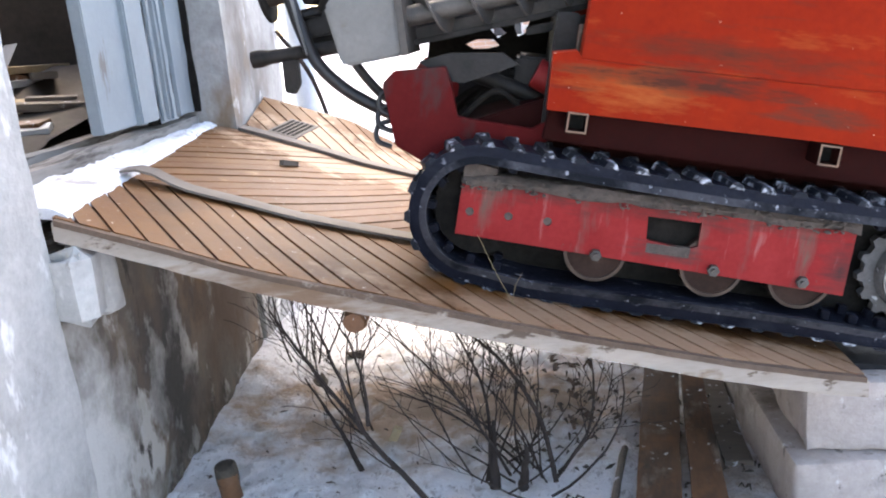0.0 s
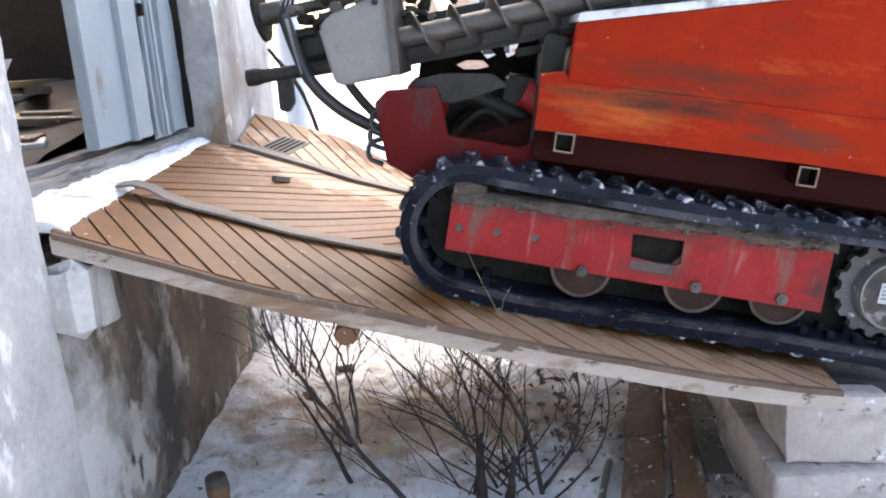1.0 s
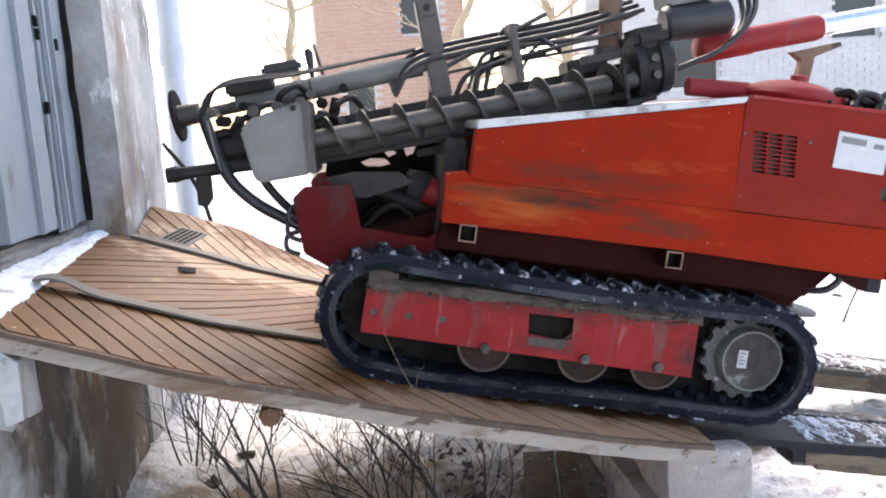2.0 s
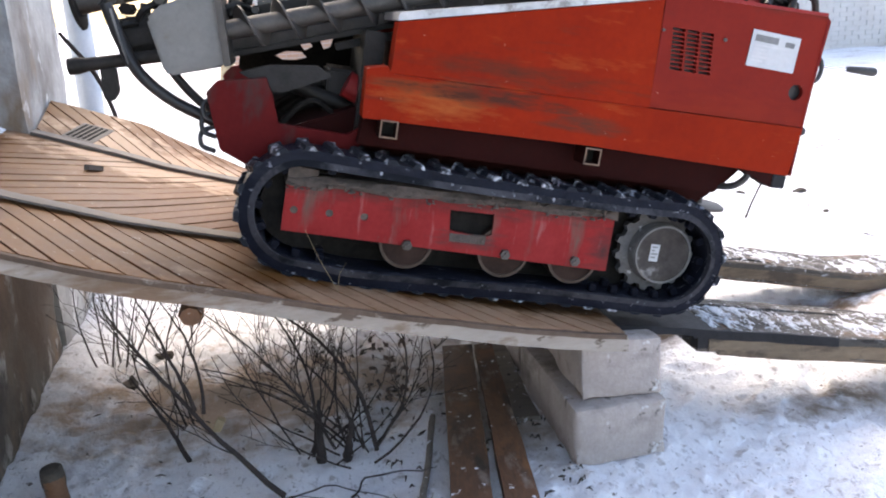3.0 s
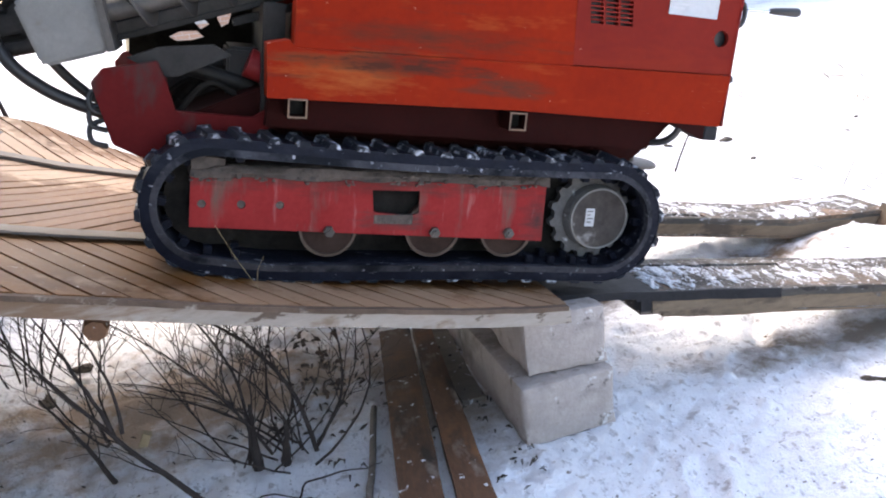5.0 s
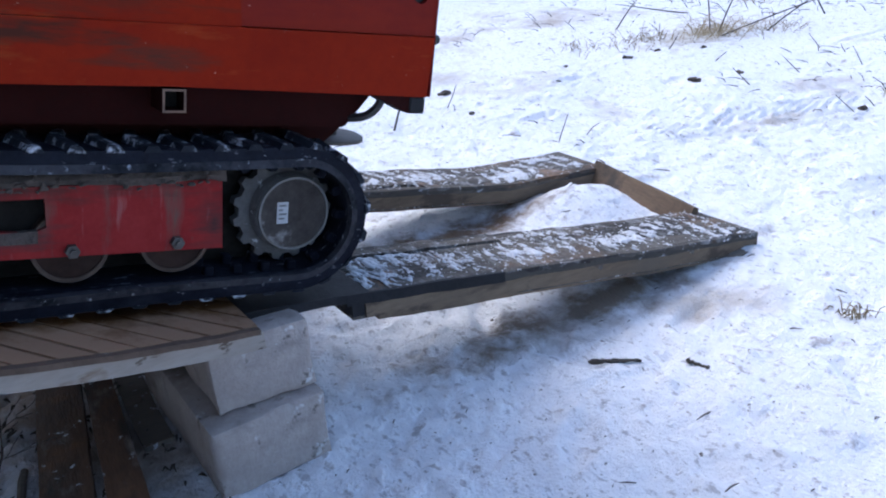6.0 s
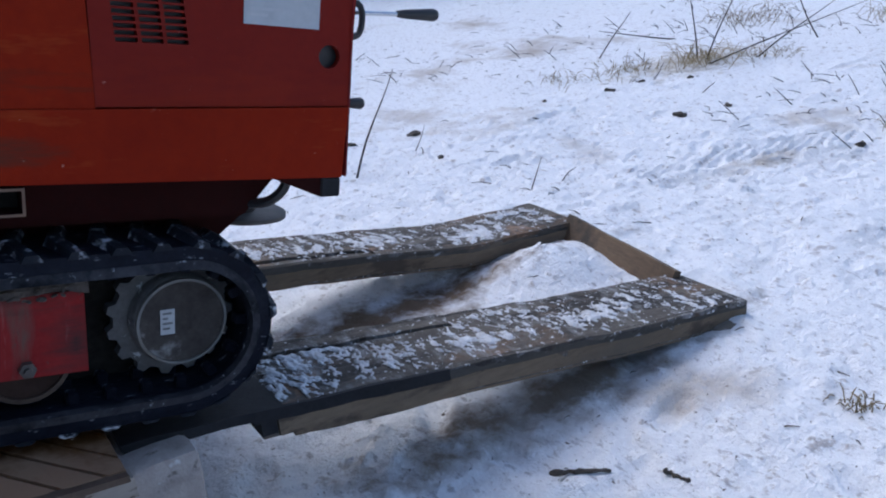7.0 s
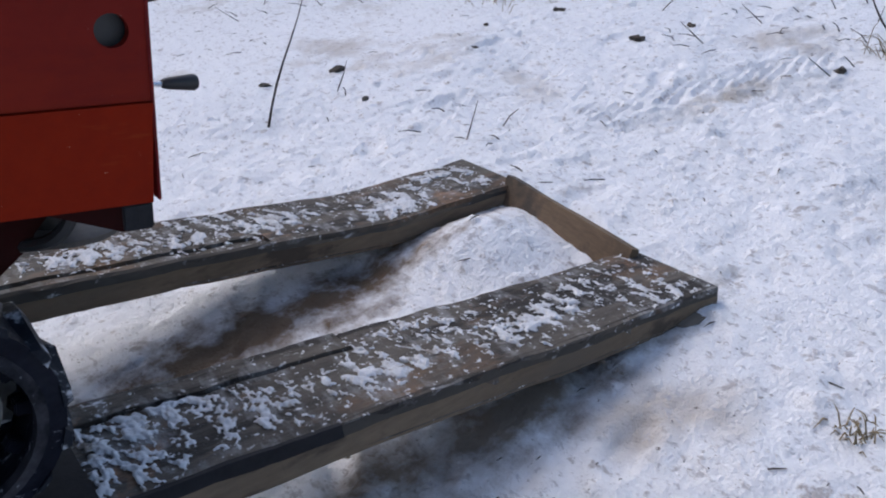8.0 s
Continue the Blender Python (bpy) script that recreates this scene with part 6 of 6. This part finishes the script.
# ---- litter, grass and sticks on the snow ----
def tuft(x, y, n, h, spread_, seed, label):
    rng = random.Random(seed)
    bm = bmesh.new()
    for _ in range(n):
        a, l = rng.uniform(0, 2 * math.pi), h * rng.uniform(0.4, 1.1)
        s = Vector((rng.gauss(0, spread_ * 0.3), rng.gauss(0, spread_ * 0.3), 0))
        e = s + Vector((math.cos(a) * l * rng.uniform(0.3, 1.2), math.sin(a) * l * rng.uniform(0.3, 1.2), l * rng.uniform(0.1, 0.8)))
        m = (s + e) / 2 + Vector((0, 0, l * 0.25))
        sweep([s, m, e], [0.0022, 0.002, 0.001], 4, bm, False)
    ob = mesh_object("grass_tuft", bm, STRAW)
    ob.matrix_world = pose(x, y, ground_z(x, y) - 0.005)
    tagged(ob, label, "grass tuft", "grass tufts in the snow")


tuft(2.80, 1.20, 34, 0.07, 0.10, 1, "small dry grass tuft sticking out of the snow")
tuft(6.1, 4.5, 90, 0.26, 0.5, 2, "dry flattened grass tuft beside a fallen stalk")
tuft(5.4, 2.42, 60, 0.18, 0.3, 3, "dry grass and stalks in the snow")
tuft(5.45, 4.80, 70, 0.15, 0.50, 6, "flattened dry grass mixed with dirt on the snow")
tuft(5.0, 4.95, 40, 0.12, 0.40, 7, "flattened dry grass mixed with dirt on the snow")
tuft(6.6, 4.25, 50, 0.18, 0.40, 8, "dry grass blades beside a fallen stalk")
tuft(7.6, 5.3, 80, 0.3, 0.6, 4, "dry grass tuft on the snow")
tuft(8.4, 4.2, 60, 0.3, 0.5, 5, "dry grass tuft on the snow")
for x, y, ln, rz, tl in ((6.12, 4.45, 1.25, -33, 18), (6.17, 4.62, 0.60, 147, 82), (6.2, 4.55, 0.62, -33, 68), (6.5, 4.3, 0.8, -20, 30), (5.75, 5.3, 0.45, -33, 55), (7.3, 4.3, 0.5, 100, 60), (6.7, 5.3, 0.7, 130, 8), (5.5, 2.5, 0.45, 70, 40), (5.6, 2.3, 0.4, 40, 30), (2.81, 4.25, 0.66, 8, 60)):
    pts = [(ln * s, 0.02 * math.sin(5 * s), 0) for s in np.linspace(0, 1, 7)]
    ob = mesh_object("dry_stalk", sweep(pts, [0.007, 0.006, 0.006, 0.005, 0.004, 0.003, 0.002], 6), BARK, True)
    ob.matrix_world = pose(x, y, ground_z(x, y), 0, -tl, rz)
    tagged(ob, "dry stalk standing aslant in the snow", "stalk", "stalks in the snow")


def litter():
    rng = random.Random(17)
    spots = [(-0.886, 2.79, 0.055), (-0.767, 3.0, 0.045), (-0.55, 1.62, 0.02), (-0.93, 1.72, 0.02), (3.48, 4.68, 0.045), (5.0, 4.42, 0.04), (4.81, 3.61, 0.045), (5.05, 2.55, 0.04), (4.98, 2.45, 0.025), (5.16, 3.52, 0.03), (4.15, 4.25, 0.025), (3.30, 4.10, 0.03), (5.6, 4.2, 0.03), (4.55, 4.62, 0.025), (3.05, 4.75, 0.03), (5.35, 4.45, 0.03)]
    for k, (x, y, s) in enumerate(spots):
        ob = mesh_object("dirt_clump", lump(s, s * 0.6, s * 0.45, k, 0.9, 2), LITTER)
        ob.matrix_world = pose(x, y, ground_z(x, y) + s * 0.15, 0, 0, rng.uniform(0, 180))
        tagged(ob, "dark clump of frozen dirt and leaves on the snow", "dirt clump", "dirt clumps on the snow")
    for k, (x, y, ln, rz) in enumerate(((1.985, 1.51, 0.17, -35), (2.163, 1.325, 0.08, -75))):
        ob = mesh_object("bark_piece", sweep([(ln * (i / 12 - 0.5), 0.012 * noise.noise(Vector((i * 0.9, k, 0))), 0.006 * noise.noise(Vector((i * 1.3, k, 7)))) for i in range(13)], [0.004 + 0.020 * abs(noise.noise(Vector((i * 1.7, k + 3, 0)))) * (1 if 0 < i < 12 else 0) for i in range(13)], 6), LITTER)
        ob.matrix_world = pose(x, y, ground_z(x, y) + 0.004, 0, 0, rz)
        tagged(ob, "dark strip of bark on the snow", "bark piece")
    bm = bmesh.new()
    for _ in range(560):
        x, y = rng.uniform(1.2, 9.0), rng.uniform(0.3, 9.0)
        if noise.noise(Vector((x * 0.7, y * 0.7, 3))) < -0.15:
            continue
        ln, a = rng.choice((0.005, 0.008, 0.012, 0.02, 0.03)) * (1 + 0.10 * y), rng.uniform(0, math.pi)
        z = ground_z(x, y) + 0.003
        c = Vector((x, y, z))
        d = Vector((math.cos(a), math.sin(a), 0)) * ln
        sweep([c - d, c + Vector((0, 0, 0.006 * rng.random())), c + d], [0.0012, 0.0016 + 0.03 * ln, 0.0008], 4, bm, False)
    tagged(mesh_object("scattered_litter", bm, LITTER), "bits of stalks and leaves scattered over the snow", "litter", kind="stuff")
    bm = bmesh.new()
    for _ in range(520):
        x, y = rng.uniform(3.2, 9.0), rng.uniform(2.4, 8.0)
        if noise.noise(Vector((x * 0.6, y * 0.6, 13))) < -0.05:
            continue
        ln, a, up = rng.uniform(0.03, 0.15), rng.uniform(0, math.pi), rng.choice((0.0, 0.0, 0.3, 0.9))
        c = Vector((x, y, ground_z(x, y) + 0.012))
        d = Vector((math.cos(a), math.sin(a), up)) * ln
        sweep([c, c + d * 0.5 + Vector((rng.gauss(0, 0.006), rng.gauss(0, 0.006), 0.006)), c + d], [0.0034, 0.0028, 0.0014], 4, bm, False)
    tagged(mesh_object("dry_stems", bm, BARK), "broken dry stems strewn over the snow", "litter", kind="stuff")
    bm = bmesh.new()
    for _ in range(90):
        x, y = rng.uniform(-1.0, 0.9), rng.uniform(1.2, 3.6)
        ln, a = rng.uniform(0.004, 0.018), rng.uniform(0, math.pi)
        c, d = Vector((x, y, ground_z(x, y) + 0.003)), Vector((math.cos(a), math.sin(a), 0)) * ln
        sweep([c - d, c + Vector((0, 0, 0.008 * rng.random())), c + d], [0.0012, 0.003, 0.001], 4, bm, False)
    for _ in range(110):
        x, y = rng.choice((0.36, 0.50, 0.66, 0.70, 0.16)) + rng.gauss(0, 0.03), rng.uniform(1.5, 2.6)
        ln, a = rng.uniform(0.004, 0.018), rng.uniform(0, math.pi)
        c, d = Vector((x, y, ground_z(x, y) + 0.004)), Vector((math.cos(a), math.sin(a), 0)) * ln
        sweep([c - d, c + Vector((0, 0, 0.015 * rng.random())), c + d], [0.0015, 0.005, 0.001], 4, bm, False)
    # tiny dark bits that stand in for shadow streaks in the open snow
    for _ in range(80):
        x, y = rng.uniform(0.7, 2.6), rng.uniform(0.7, 1.75)
        ln, a = rng.choice((0.003, 0.004, 0.006, 0.010)), rng.gauss(0.4, 0.6)
        c, d = Vector((x, y, ground_z(x, y) + 0.002)), Vector((math.cos(a), math.sin(a), 0)) * ln
        sweep([c - d, c + Vector((0, 0, 0.002)), c + d], [0.0007, 0.0016, 0.0006], 4, bm, False)
    for _ in range(70):
        x, y = rng.gauss(0.22, 0.16), rng.uniform(2.0, 2.9)
        ln, a = rng.uniform(0.008, 0.026), rng.uniform(0, math.pi)
        c, d = Vector((x, y, ground_z(x, y) + 0.005)), Vector((math.cos(a), math.sin(a), rng.uniform(-0.1, 0.3))) * ln
        sweep([c - d, c + Vector((0, 0, 0.012 * rng.random())), c + d], [0.0015, rng.uniform(0.003, 0.008), 0.001], 4, bm, False)
    tagged(mesh_object("scattered_litter", bm, LITTER), "dead leaves and twig bits under the ramp, dark bits for shadow streaks", "litter", kind="stuff")


litter()
for x0, z0, x1, z1 in ((-0.010, 0.690, -0.092, 0.890), (-0.012, 0.700, 0.020, 0.780)):
    ob = mesh_object("dry_stalk", sweep([(x0, 1.72, z0 - 0.008), ((x0 + x1) / 2 - 0.006, 1.715, (z0 + z1) / 2), (x1, 1.70, z1)], [0.0009, 0.0008, 0.0006], 5), STRAW, True)
    tagged(ob, "thin dry stalk caught between the ramp's planks", "stalk", "stalks on the ramp")
pts = [(0.317 - 0.014 * k + 0.008 * noise.noise(Vector((k, 2, 0))), 2.11 - 0.06 * k, ground_z(0.317 - 0.014 * k, 2.11 - 0.06 * k) + 0.010 + 0.006 * noise.noise(Vector((k * 0.8, 7, 0)))) for k in range(11)]
stick = mesh_object("broken_stick", sweep(pts, [0.011 + 0.004 * abs(noise.noise(Vector((k * 1.3, 4, 0)))) for k in range(11)], 8), OLD_WOOD, True)
tagged(stick, "dark broken stick dusted with snow beside the planks", "stick")
tuft(0.224, 1.47, 26, 0.07, 0.07, 91, "tuft of withered grass poking through the snow")
tuft(0.10, 1.56, 14, 0.06, 0.06, 92, "tuft of withered grass poking through the snow")
